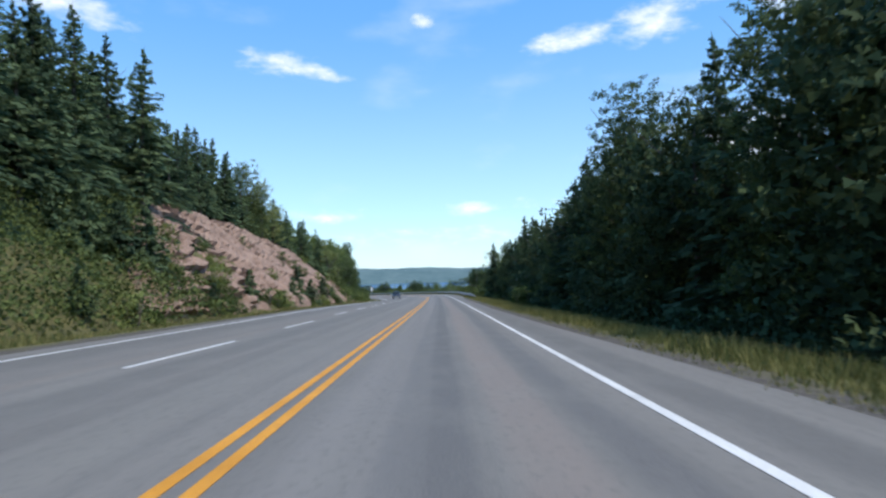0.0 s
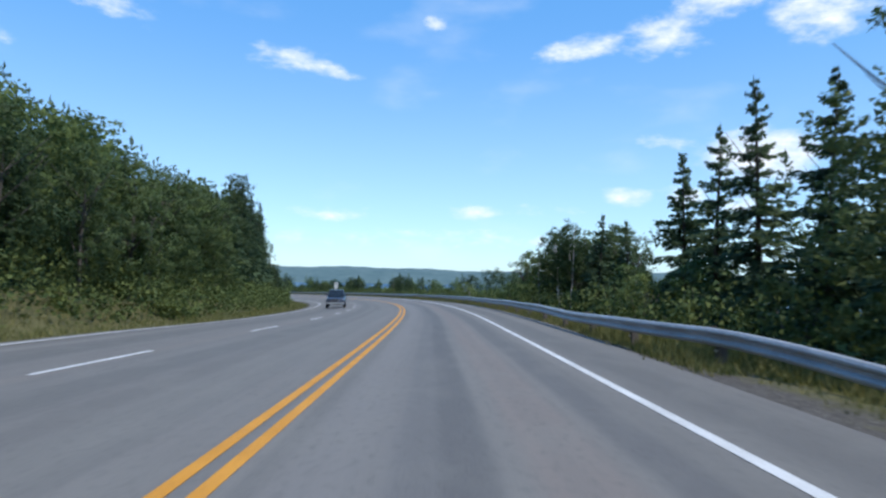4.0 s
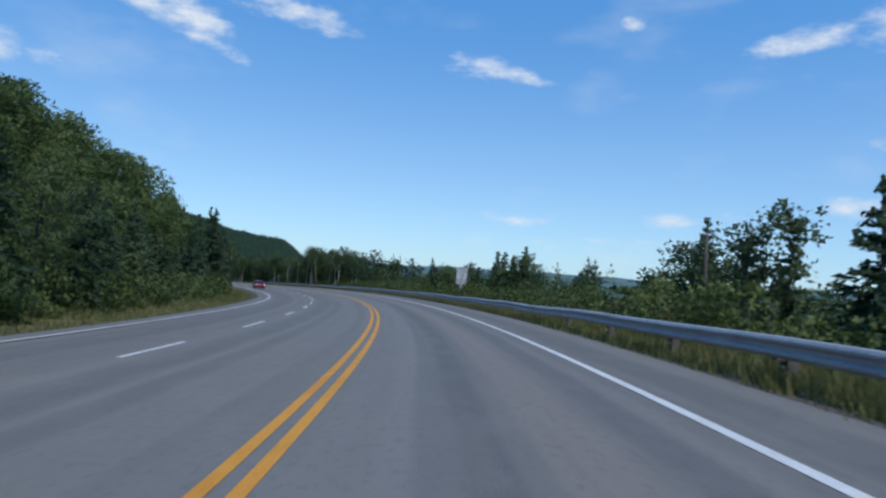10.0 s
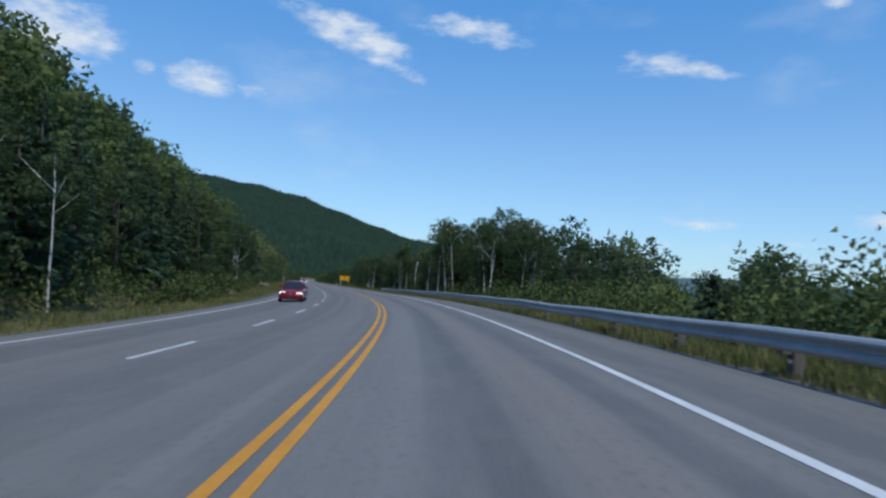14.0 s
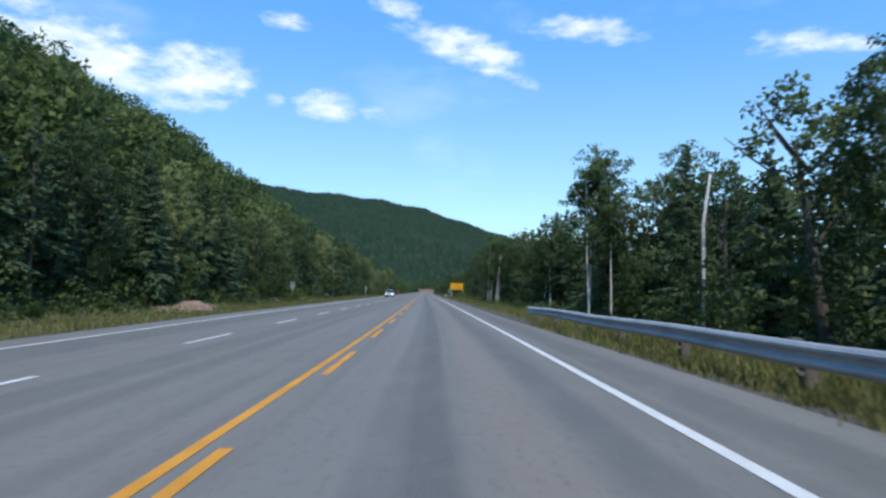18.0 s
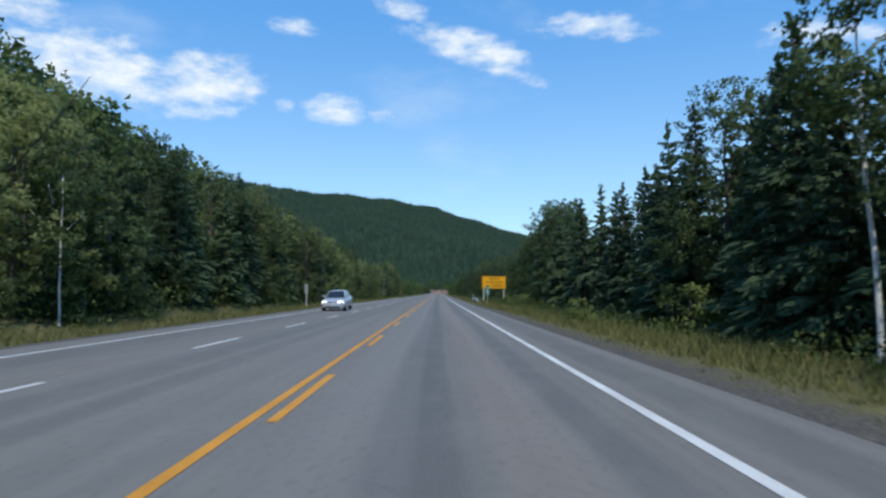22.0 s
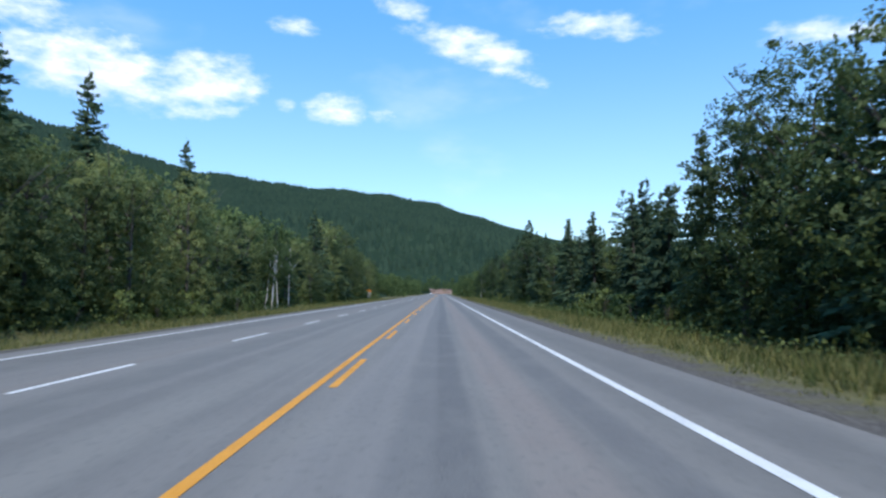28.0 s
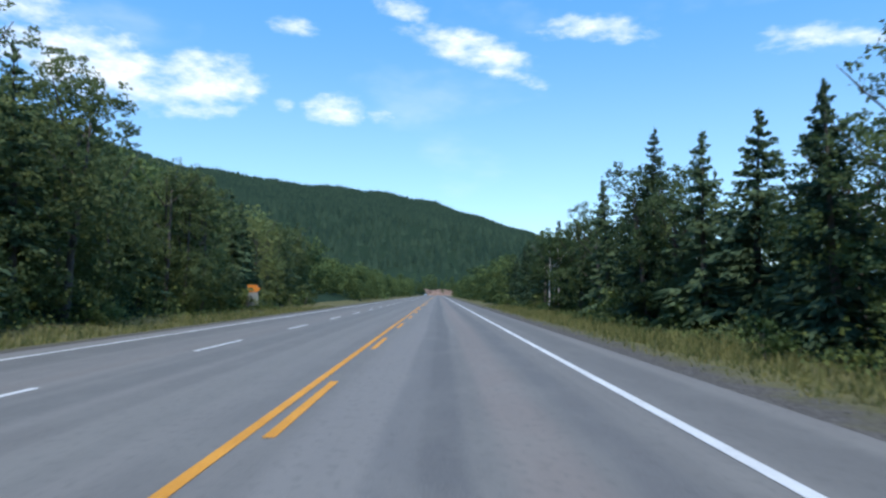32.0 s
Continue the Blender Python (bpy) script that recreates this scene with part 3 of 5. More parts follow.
def land_z(x, y):
    s, u = nearest(x, y)
    near = ground_z(s, u)
    dx, dy = x - HUB[0], y - HUB[1]
    r, az = np.hypot(dx, dy), np.degrees(np.arctan2(-dx, dy))
    crest, away = table(az, CREST), table(az, AWAY)
    top = -GRADE * 300 - 12 + away * np.tan(np.radians(crest)) + 9 * rough(x, y, 130) + 4 * rough(x + 90, y, 41)
    inland = sm(26, 32, az) * sm(175, 150, az)
    shore = np.full_like(r, SEA - 12)
    low = near * (1 - sm(120, 700, r)) + (SEA - 10) * sm(120, 700, r)
    coast = np.where(r < 1500, low, shore)
    rise = np.clip(r / away, 0, 1.15)
    hill = -GRADE * 300 - 8 + (top + GRADE * 300 + 8) * np.where(rise < 1, rise ** 1.6, 1.0)
    wide = inland * hill + (1 - inland) * coast
    k = sm(90, 330, np.abs(u))
    return near * (1 - k) + wide * k, s, u


gx, gy = axis(RX.min() - 60, RX.max() + 110, 8.0), axis(RY.min() - 20, RY.max() + 60, 8.0)
GX, GY = np.meshgrid(gx, gy, indexing="ij")
gz, gs, gu = land_z(GX.ravel(), GY.ravel())
gz = gz - 1.4 * sm(17, 14, gu) - 2.2 * sm(34, 30, -gu) * sm(4, -4, gu)
gi = np.arange(GX.size).reshape(GX.shape)
gfaces = np.stack([gi[:-1, :-1], gi[1:, :-1], gi[1:, 1:], gi[:-1, 1:]], -1).reshape(-1, 4)
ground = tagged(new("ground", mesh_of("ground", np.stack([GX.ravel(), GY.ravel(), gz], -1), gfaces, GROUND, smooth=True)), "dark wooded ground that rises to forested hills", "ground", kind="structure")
wx, wy = HUB
water = tagged(new("water", mesh_of("water", [(wx - 4200, wy - 2500, SEA), (wx + 4200, wy - 2500, SEA), (wx + 4200, wy + 4200, SEA), (wx - 4200, wy + 4200, SEA)], [(0, 1, 2, 3)], WATER)),
               "calm blue sea inlet below the wooded slope", "water", kind="structure")

def bent_strip(offsets, lift=0.0):
    """A sheet along the whole road; offsets: functions of s that give its lengthwise lines."""
    ss = np.arange(-85.0, 1196.0, 2.0)
    U = np.stack([np.broadcast_to(f(ss), ss.shape) for f in offsets], 1)
    S = np.repeat(ss[:, None], len(offsets), 1)
    x, y = plan(S, U)
    idx = np.arange(S.size).reshape(S.shape)
    faces = np.stack([idx[:-1, :-1], idx[:-1, 1:], idx[1:, 1:], idx[1:, :-1]], -1).reshape(-1, 4)
    return np.stack([x, y, ground_z(S, U) + lift], -1).reshape(-1, 3), faces, np.stack([U, S], -1).reshape(-1, 2)


def fixed(u):
    return lambda q: np.full_like(q, u)


def east(off):
    return lambda q: table(q, EDGE_EAST) + off


def west(off):
    return lambda q: table(q, EDGE_WEST) - off


v, f, uv = bent_strip([west(0.0), fixed(-5.0), fixed(-2.0), fixed(0.0), fixed(2.0), fixed(4.0), east(0.0)])
road = tagged(new("road", mesh_of("road", v, f, ASPHALT, smooth=True, uvs=uv)), "worn grey asphalt three-lane road with faded wheel tracks", "road", kind="structure")
# the verges' own coordinates start at the pavement's edge, so that gravel borders it everywhere
for name, lines in (("verge_east", [east(o) for o in (-0.06, 0.25, 0.6, 1.0, 1.5, 2.2, 3.0, 4.2, 6.0)] + [fixed(14.0), fixed(16.5)]),
                    ("verge_west", [fixed(-17.0), fixed(-15.5)] + [west(o) for o in (5.2, 4.2, 3.2, 2.4, 1.7, 1.1, 0.6, 0.25, -0.06)])):
    v, f, uv = bent_strip(lines)
    out = uv[:, 0] - table(uv[:, 1], EDGE_EAST) if name == "verge_east" else table(uv[:, 1], EDGE_WEST) - uv[:, 0]
    v[:, 2] += np.where(np.abs(uv[:, 0]) > 16.0, -0.9, -0.012 * sm(0.10, 0.30, out)) - 0.004
    uv[:, 0] = out
    tagged(new(name, mesh_of(name, v, f, VERGE, smooth=True, uvs=uv)), "gravel shoulder that turns into rough dry grass", "verge", kind="structure")


v, f, uv = strip(-85, 1195, 0, 0, 2.5, -0.08, [-38, -34, -30, -27, -25, -23, -21, -19.5, -18, -16.5, -15, -13.5])
v[:, 2] -= 1.9 * sm(33, 37, -uv[:, 0])
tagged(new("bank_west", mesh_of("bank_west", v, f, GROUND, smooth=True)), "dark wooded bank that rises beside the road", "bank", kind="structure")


def painted(name, s0, s1, u, width, mat, step=2.0):
    """A painted line; u: its place right of the road's centre, or a table of it."""
    n = max(2, int(round((s1 - s0) / step)) + 1)
    S = np.repeat(np.linspace(s0, s1, n)[:, None], 2, 1)
    U = (table(S, u) if isinstance(u, list) else u) + np.array([-width / 2, width / 2])[None]
    x, y = plan(S, U)
    idx = np.arange(2 * n).reshape(n, 2)
    f = np.stack([idx[:-1, 0], idx[:-1, 1], idx[1:, 1], idx[1:, 0]], -1)
    return child(name, mesh_of(name, np.stack([x, y, ground_z(S, U) + 0.006], -1).reshape(-1, 3), f, mat), road)


painted("edge_line", -80, 1190, 3.95, 0.135, WHITE)
painted("edge_line", -80, 1190, LINE_WEST, 0.14, WHITE)
painted("centre_line", -80, 1190, -0.125, 0.12, YELLOW)
painted("centre_line", -80, 312, 0.125, 0.12, YELLOW)
LANE = [(110, -4.25), (180, -4.2), (230, -4.05), (265, -3.88), (300, -3.85), (340, -4.0), (400, -4.1), (440, -3.92), (480, -3.85), (505, -3.7), (560, -4.03), (590, -4.06), (625, -4.0), (650, -3.88), (700, -3.9)]
for s, length, u in [(-10, 5, -3.6), (0.8, 5, -3.6), (10.8, 5.8, -3.7), (22.5, 5.0, -3.85), (35.4, 4.2, -4.2), (45.6, 5.0, -4.35), (55.6, 4.9, -4.3), (66.3, 4.4, -4.42), (76.5, 4.4, -4.45), (87.0, 4.2, -4.4), (97.6, 4.0, -4.35), (108.6, 3.8, -4.3)]:
    painted("lane_dash", s, s + length, u, 0.13, WHITE, 1.0)
for k in range(116):
    s = 119.2 + 8.995 * k
    painted("lane_dash", s, s + 3.4, float(table(s + 1.7, LANE)), 0.13, WHITE, 1.0)
for s in [314.5, 323.3, 332.2, 341.5, 348.6, 356.6, 364.2] + [371.6 + 8.985 * k for k in range(75)]:
    painted("centre_dash", s, s + 3.6, 0.125, 0.12, YELLOW, 1.0)


# ---- trees ----
def flakes(base, tip, width, rng, out):
    """Small three-cornered leaves from base to tip that all face outwards; corners, faces and rounded normals."""
    d = tip - base
    n = np.cross(d, rng.normal(size=d.shape))
    n /= np.linalg.norm(n, axis=1)[:, None] + 1e-9
    v = np.stack([base, base + d * 0.55 + n * width[:, None], tip], 1)
    flat = np.cross(v[:, 1] - v[:, 0], v[:, 2] - v[:, 0])
    away = (flat * out).sum(1) < 0
    v[away] = v[away][:, ::-1]
    flat[away] *= -1
    soft = 0.8 * out / (np.linalg.norm(out, axis=1)[:, None] + 1e-9) + 0.45 * flat / (np.linalg.norm(flat, axis=1)[:, None] + 1e-12)
    soft /= np.linalg.norm(soft, axis=1)[:, None] + 1e-9
    return v.reshape(-1, 3), np.arange(3 * len(v)).reshape(-1, 3), np.repeat(soft, 3, 0)


def spruce_crown(h, r, rng, whorls=22, spokes=9, bare=0.1, twigs=10):
    """Whorls of drooping boughs, each a spray of small twigs."""
    B, T, W, O = [], [], [], []
    fine = twigs > 3
    ln, wd = (0.215, 0.042) if fine else (0.34, 0.13)
    for i in range(whorls):
        k = i / (whorls - 1)
        z = h * (bare + (0.985 - bare) * k)
        rad = r * (1 - k) ** 0.85 * rng.uniform(0.8, 1.12) + 0.16
        for j in range(spokes):
            a = rng.uniform(0, 2 * math.pi)
            q = rad * rng.uniform(0.55, 1.12)
            out = np.array([math.cos(a), math.sin(a), 0.0])
            side = np.array([-math.sin(a), math.cos(a), 0.0])
            drop = -0.30 * q * (1 - k) + 0.28 * q * k
            z0 = z + rng.uniform(-0.2, 0.2)
            for m in range(1, twigs + 1):
                t = m / (twigs + 0.4)
                p = out * q * t + np.array([0, 0, z0 + drop * t * t])
                for sgn in (-1, 1):
                    B.append(p - out * q * 0.10)
                    T.append(p + (out * 0.8 + side * sgn * 0.75 * rng.uniform(0.7, 1.3)) * q * ln * (1.25 - 0.6 * t) + np.array([0, 0, -0.07 * q - rng.uniform(-0.04, 0.14)]))
                    W.append(wd * q + 0.07)
                    O.append(out + side * 0.3 * sgn + np.array([0, 0, 0.55]))
            B.append(out * q * 0.6 + np.array([0, 0, z0 + drop * 0.36]))
            T.append(out * q * 1.08 + np.array([0, 0, z0 + drop]))
            W.append(wd * q + 0.06)
            O.append(out + np.array([0, 0, 0.5]))
    B.append(np.array([0, 0, h * 0.93])); T.append(np.array([0, 0, h * 1.03])); W.append(0.12); O.append(np.array([1.0, 0, 1.0]))
    return flakes(np.array(B), np.array(T), np.array(W), rng, np.array(O))


def leaf_crown(h, r, rng, leaves=1100, low=0.32, blobs=12, size=0.30, tall=0.5, flat=0.75, tuft=26):
    """A crown of leaf tufts gathered in uneven puffs."""
    c, rad = [], []
    for i in range(blobs):
        k = (i + 0.5) / blobs
        z = h * (low + (0.93 - low) * k)
        spread = r * (0.45 + 0.55 * math.sin(math.pi * min(1, 0.25 + 0.75 * k))) * rng.uniform(0.3, 0.85)
        a = rng.uniform(0, 2 * math.pi)
        c.append((spread * math.cos(a), spread * math.sin(a), z))
        rad.append(r * rng.uniform(0.32, 0.58))
    c, rad = np.array(c), np.array(rad)
    c[-1, :2] *= 0.25
    # twig ends in the shell of the puffs, each with a tuft of leaves
    tufts = max(12, leaves // tuft)
    i = rng.choice(blobs, tufts, p=rad ** 2 / (rad ** 2).sum())
    d = rng.normal(size=(tufts, 3))
    d /= np.linalg.norm(d, axis=1)[:, None]
    q = rad[i] * rng.uniform(0.45, 1.08, tufts)
    twig = c[i] + d * q[:, None] * np.array([1, 1, flat + tall * 0.3])
    wide = size * 1.75 * rng.uniform(0.7, 1.35, tufts)
    j = rng.integers(0, tufts, leaves)
    e = rng.normal(size=(leaves, 3))
    e /= np.linalg.norm(e, axis=1)[:, None]
    base = twig[j] + e * (wide[j] * rng.uniform(0.2, 1.0, leaves) ** 0.6)[:, None] * np.array([1, 1, 0.6])
    base[:, 2] = np.clip(base[:, 2], 0.04 * h, h)
    way = rng.normal(size=(leaves, 3)) + e * 0.7 + np.array([0, 0, -0.2])
    way /= np.linalg.norm(way, axis=1)[:, None]
    ln = size * rng.uniform(0.7, 1.4, leaves)
    whole = base - np.array([0, 0, h * (low + 1) / 2])
    whole /= np.linalg.norm(whole, axis=1)[:, None] + 1e-9
    return flakes(base, base + way * ln[:, None], ln * 0.66, rng, e * 0.45 + d[j] * 0.6 + whole * 0.4 + np.array([0, 0, 0.25]))


def trunk_mesh(name, stems, mat):
    V, F = [], []
    for points, radii, sides in stems:
        v, f = tube(points, radii, sides)
        F += [tuple(len(V) + i for i in q) for q in f]
        V += v
    return mesh_of(name, V, F, mat, smooth=True)


def bent(h, lean, rng, top, n=6, start=(0, 0, -0.4)):
    a = rng.uniform(0, 2 * math.pi)
    pts = []
    for i in range(n):
        k = i / (n - 1)
        off = lean * h * k ** 1.3
        pts.append((start[0] + off * math.cos(a) + 0.03 * rng.normal() * (0 < i < n - 1), start[1] + off * math.sin(a) + 0.03 * rng.normal() * (0 < i < n - 1), start[2] + (top - start[2]) * k))
    return pts


def limbs_of(h, rng, count, lo, hi, r, thick):
    out = []
    for i in range(count):
        z = h * rng.uniform(lo, hi)
        a = rng.uniform(0, 2 * math.pi)
        ln = r * rng.uniform(0.5, 0.9)
        p = [(math.cos(a) * ln * k, math.sin(a) * ln * k, z + ln * (0.9 * k + 0.2 * k * k)) for k in (0, 0.35, 0.7, 1.0)]
        out.append((p, [thick, thick * 0.7, thick * 0.45, thick * 0.2], 5))
    return out


def tree_template(kind, seed, h, r):
    """Trunk and crown meshes of one kind of tree, base at the origin."""
    rng = np.random.default_rng(seed)
    if kind == "spruce":
        stems = [(bent(h, 0.004, rng, h * 0.97), list(np.linspace(0.018 * h + 0.03, 0.015, 6)), 7)]
        v, f, nrm = spruce_crown(h, r, rng, whorls=int(h * 2.1) + 6)
        return trunk_mesh("spruce_trunk", stems, BARK), mesh_of("spruce_crown", v, f, NEEDLES, normals=nrm)
    if kind == "ragged":
        stems = [(bent(h, 0.006, rng, h * 0.98), list(np.linspace(0.016 * h + 0.03, 0.015, 6)), 7)] + limbs_of(h, rng, 8, 0.25, 0.7, r * 0.8, 0.035)
        v, f, nrm = spruce_crown(h, r, rng, whorls=int(h * 1.5) + 4, spokes=8, bare=0.28)
        return trunk_mesh("spruce_trunk", stems, BARK), mesh_of("spruce_crown", v, f, NEEDLES, normals=nrm)
    if kind == "birch":
        stems = []
        for i in range(rng.integers(2, 4)):
            st = (rng.uniform(-0.75, 0.75), rng.uniform(-0.75, 0.75), -0.4)
            stems.append((bent(h, rng.uniform(0.03, 0.11), rng, h * rng.uniform(0.78, 0.92), 7, st), list(np.linspace(0.072, 0.02, 7)), 8))
        stems += limbs_of(h, rng, 5, 0.45, 0.75, r, 0.04)
        v, f, nrm = leaf_crown(h, r, rng, leaves=int(400 * h * r), low=0.46, blobs=20, size=0.125)
        return trunk_mesh("birch_trunk", stems, BIRCH), mesh_of("birch_crown", v, f, BIRCHLEAVES, normals=nrm)
    if kind == "slim":
        stems = [(bent(h, 0.05, rng, h * 0.9, 7), list(np.linspace(0.062, 0.015, 7)), 8)] + limbs_of(h, rng, 4, 0.4, 0.75, r, 0.03)
        v, f, nrm = leaf_crown(h, r, rng, leaves=int(420 * h * r), low=0.40, blobs=15, size=0.115)
        return trunk_mesh("birch_trunk", stems, BIRCH), mesh_of("birch_crown", v, f, BIRCHLEAVES, normals=nrm)
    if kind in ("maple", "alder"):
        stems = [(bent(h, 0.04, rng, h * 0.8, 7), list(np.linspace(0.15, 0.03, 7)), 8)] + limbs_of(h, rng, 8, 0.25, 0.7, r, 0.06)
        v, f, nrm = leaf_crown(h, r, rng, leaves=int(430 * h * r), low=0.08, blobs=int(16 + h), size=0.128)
        return trunk_mesh("broadleaf_trunk", stems, BARK), mesh_of("broadleaf_crown", v, f, LEAVES if kind == "maple" else SHADED_LEAVES, normals=nrm)
    stems = [(bent(h * 0.8, rng.uniform(0.1, 0.3), rng, h * 0.75, 5), list(np.linspace(0.03, 0.008, 5)), 5) for i in range(6)]
    v, f, nrm = leaf_crown(h, r, rng, leaves=1200, low=0.08, blobs=9, size=0.12, tuft=14)
    return trunk_mesh("shrub_stem", stems, BARK), mesh_of("shrub_crown", v, f, SHRUBLEAVES, normals=nrm)


KINDS = {
    "spruce": ("spruce_tree", "dark green spruce with drooping needle branches at the forest edge", "tree", "spruces along the road", [(7.5, 1.75), (9.0, 2.0), (5.4, 1.4), (8.0, 1.5), (11.0, 2.3), (2.2, 0.85)]),
    "ragged": ("spruce_tree", "thin ragged spruce with a bare lower trunk", "tree", "spruces along the road", [(9.5, 1.7), (8.0, 1.4)]),
    "birch": ("birch_tree", "white-barked birch clump with a light green crown", "tree", "birches along the road", [(9.0, 2.2), (8.2, 2.0), (10.0, 2.4)]),
    "slim": ("birch_tree", "slender young birch with pale bark and thin crown", "tree", "birches along the road", [(7.5, 1.3), (8.0, 1.4)]),
    "maple": ("maple_tree", "full leafy maple with dense mid-green crown", "tree", "broadleaf trees along the road", [(7.5, 2.4), (8.5, 2.6), (6.5, 2.2), (5.2, 1.8), (10.0, 2.9)]),
    # the maple's build once more, with shade painted into its leaf colour
    "alder": ("alder_tree", "dense leafy tree at the forest edge, crown darkened for shade", "tree", "broadleaf trees along the road", [(7.5, 2.3), (6.3, 2.1), (8.7, 2.5), (4.8, 1.7), (10.4, 2.9), (12.6, 3.3)]),
    "shrub": ("roadside_shrub", "bushy green shrub in the roadside grass", "shrub", "shrubs along the road", [(2.2, 1.3), (1.6, 1.2), (2.8, 1.5)]),
}
TEMPLATES = {}
for kind, (name, label, cat, group, sizes) in KINDS.items():
    TEMPLATES[kind] = [(h, *tree_template(kind, 11 * i + len(kind), h, r)) for i, (h, r) in enumerate(sizes)]
grow = np.random.default_rng(5)


def plant(kind, s, u, height, sink=0.15):
    """One tree or shrub with its trunk and crown, scaled to a height."""
    if kind == "shrub" and height > 3.0:
        kind = "alder"
    name, label, cat, group, sizes = KINDS[kind]
    near_size = sorted(TEMPLATES[kind], key=lambda q: abs(math.log(q[0] / height)))[:2]
    h, trunk, crown = near_size[grow.integers(2) if abs(math.log(near_size[1][0] / height)) < 0.3 else 0]
    k = height / h
    ob = new(name, None)
    p = at(s, u)
    ob.matrix_basis = Matrix.LocRotScale((p.x, p.y, p.z - sink), Euler((0.03 * grow.normal(), 0.03 * grow.normal(), grow.uniform(0, 6.28))), (k * grow.uniform(0.9, 1.15), k * grow.uniform(0.9, 1.15), k))
    word = "tall " if k > 1.15 else "small " if k < 0.75 else ""
    tagged(ob, word + label, cat, group)
    child("stem" if kind == "shrub" else "trunk", trunk, ob)
    child("crown", crown, ob)
    return ob


def mixed_kind(conifer, west=False, dark=False):
    x = grow.uniform()
    if x < conifer:
        return "spruce" if grow.uniform() < 0.7 else "ragged"
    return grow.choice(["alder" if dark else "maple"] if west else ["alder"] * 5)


# stretches of forest edge: from, to, line of the first trunks, low and high tree, share of conifers, spacing
EAST = [(6, 24, 12.5, 10.8, 13.2, 0.15, 2.4), (24, 46, 12.0, 9.5, 12.0, 0.45, 2.3), (46, 66, 11.2, 7.0, 8.6, 0.5, 2.1), (66, 92, 11.0, 7.4, 9.4, 0.5, 2.2), (92, 116, 10.5, 7.0, 9.0, 0.45, 2.8),
        (116, 137, 10.8, 4.4, 6.0, 0.3, 3.0), (137, 145, 10.8, 4.4, 5.4, 0.2, 2.4), (336, 353, 13.0, 8.8, 10.6, 0.15, 2.4), (352, 372, 11.4, 5.8, 7.2, 0.7, 2.4), (372, 386, 11.8, 7.8, 9.2, 0.5, 2.5), (386, 414, 12.8, 6.8, 8.8, 0.5, 2.5), (414, 424, 12.4, 8.2, 9.4, 0.4, 2.4), (424, 444, 12.4, 8.2, 9.8, 0.65, 2.5),
        (444, 478, 12.2, 8.0, 10.0, 0.85, 2.1), (478, 492, 12.2, 7.4, 8.8, 0.6, 2.0), (492, 505, 12.6, 9.8, 11.4, 0.7, 2.4), (505, 521, 14.6, 8.8, 10.8, 0.45, 2.3), (521, 531, 15.4, 9.2, 11.0, 0.6, 2.1), (531, 548, 13.4, 7.8, 9.6, 0.6, 2.3), (548, 578, 11.8, 7.2, 8.8, 0.6, 2.1),
        (578, 606, 11.6, 6.0, 8.2, 0.6, 2.2), (606, 618, 11.8, 5.4, 6.8, 0.5, 2.1), (618, 626, 11.8, 6.6, 8.0, 0.5, 2.1), (626, 640, 11.8, 7.6, 9.4, 0.75, 1.9), (640, 660, 11.6, 6.8, 8.4, 0.6, 2.0), (660, 720, 11.4, 6.5, 8.5, 0.7, 2.3)]
WEST = [(6, 34, -17.6, 8.0, 11.0, 0.6, 2.3), (92, 110, -14.5, 4.4, 6.0, 0.2, 2.6), (110, 128, -14.5, 5.5, 7.6, 0.2, 2.6), (128, 152, -16.4, 7.6, 9.0, 0.08, 2.2), (152, 160, -16.8, 8.4, 10.0, 0.6, 2.2), (160, 198, -16.8, 10.8, 12.8, 0.85, 2.0), (199, 215, -13.6, 5.0, 6.5, 0.5, 2.3),
        (215, 240, -13.5, 4.8, 6.6, 0.55, 2.5), (240, 262, -14.6, 4.0, 5.6, 0.8, 2.3), (262, 330, -14.0, 6.5, 9.0, 0.62, 2.5), (330, 420, -15.6, 7.0, 9.8, 0.5, 2.6), (420, 470, -15.4, 7.8, 10.2, 0.45, 2.5), (470, 500, -15.4, 9.2, 11.4, 0.5, 2.5), (500, 560, -15.2, 8.0, 10.5, 0.35, 2.5), (560, 600, -14.8, 7.4, 9.6, 0.12, 2.4), (600, 640, -14.8, 6.4, 8.4, 0.35, 2.4),
        (640, 670, -15.5, 11.0, 13.4, 0.5, 2.6), (670, 720, -15.5, 8.0, 10.5, 0.4, 2.7)]


def lower(s, sgn):
    """Short dips and rises in the height of the forest's edge."""
    if sgn > 0:
        return 0.62 if s < 13.5 else 0.82 if 590 < s < 608 else 1.0
    return 1.12 if 485 < s < 506 else 1.0


for rows, sgn in ((EAST, 1), (WEST, -1)):
    for s0, s1, u0, lo, hi, conifer, gap in rows:
        s = s0 + grow.uniform(0, gap)
        while s < s1:
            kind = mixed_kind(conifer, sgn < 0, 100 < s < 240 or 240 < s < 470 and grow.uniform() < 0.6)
            if kind == "maple" and (s < 31 or 255 < s < 312 and int(s) % 3):
                kind = "spruce"
            plant(kind, s, u0 + sgn * grow.uniform(0, 2.2), grow.uniform(lo, hi) * lower(s, sgn))
            if grow.uniform() < (0.3 if sgn > 0 else 0.5):
                plant("shrub", s + grow.uniform(-1, 1), u0 - sgn * grow.uniform(0.2, 1.2), grow.uniform(0.9, 2.0))
            s += gap * grow.uniform(0.8, 1.25)

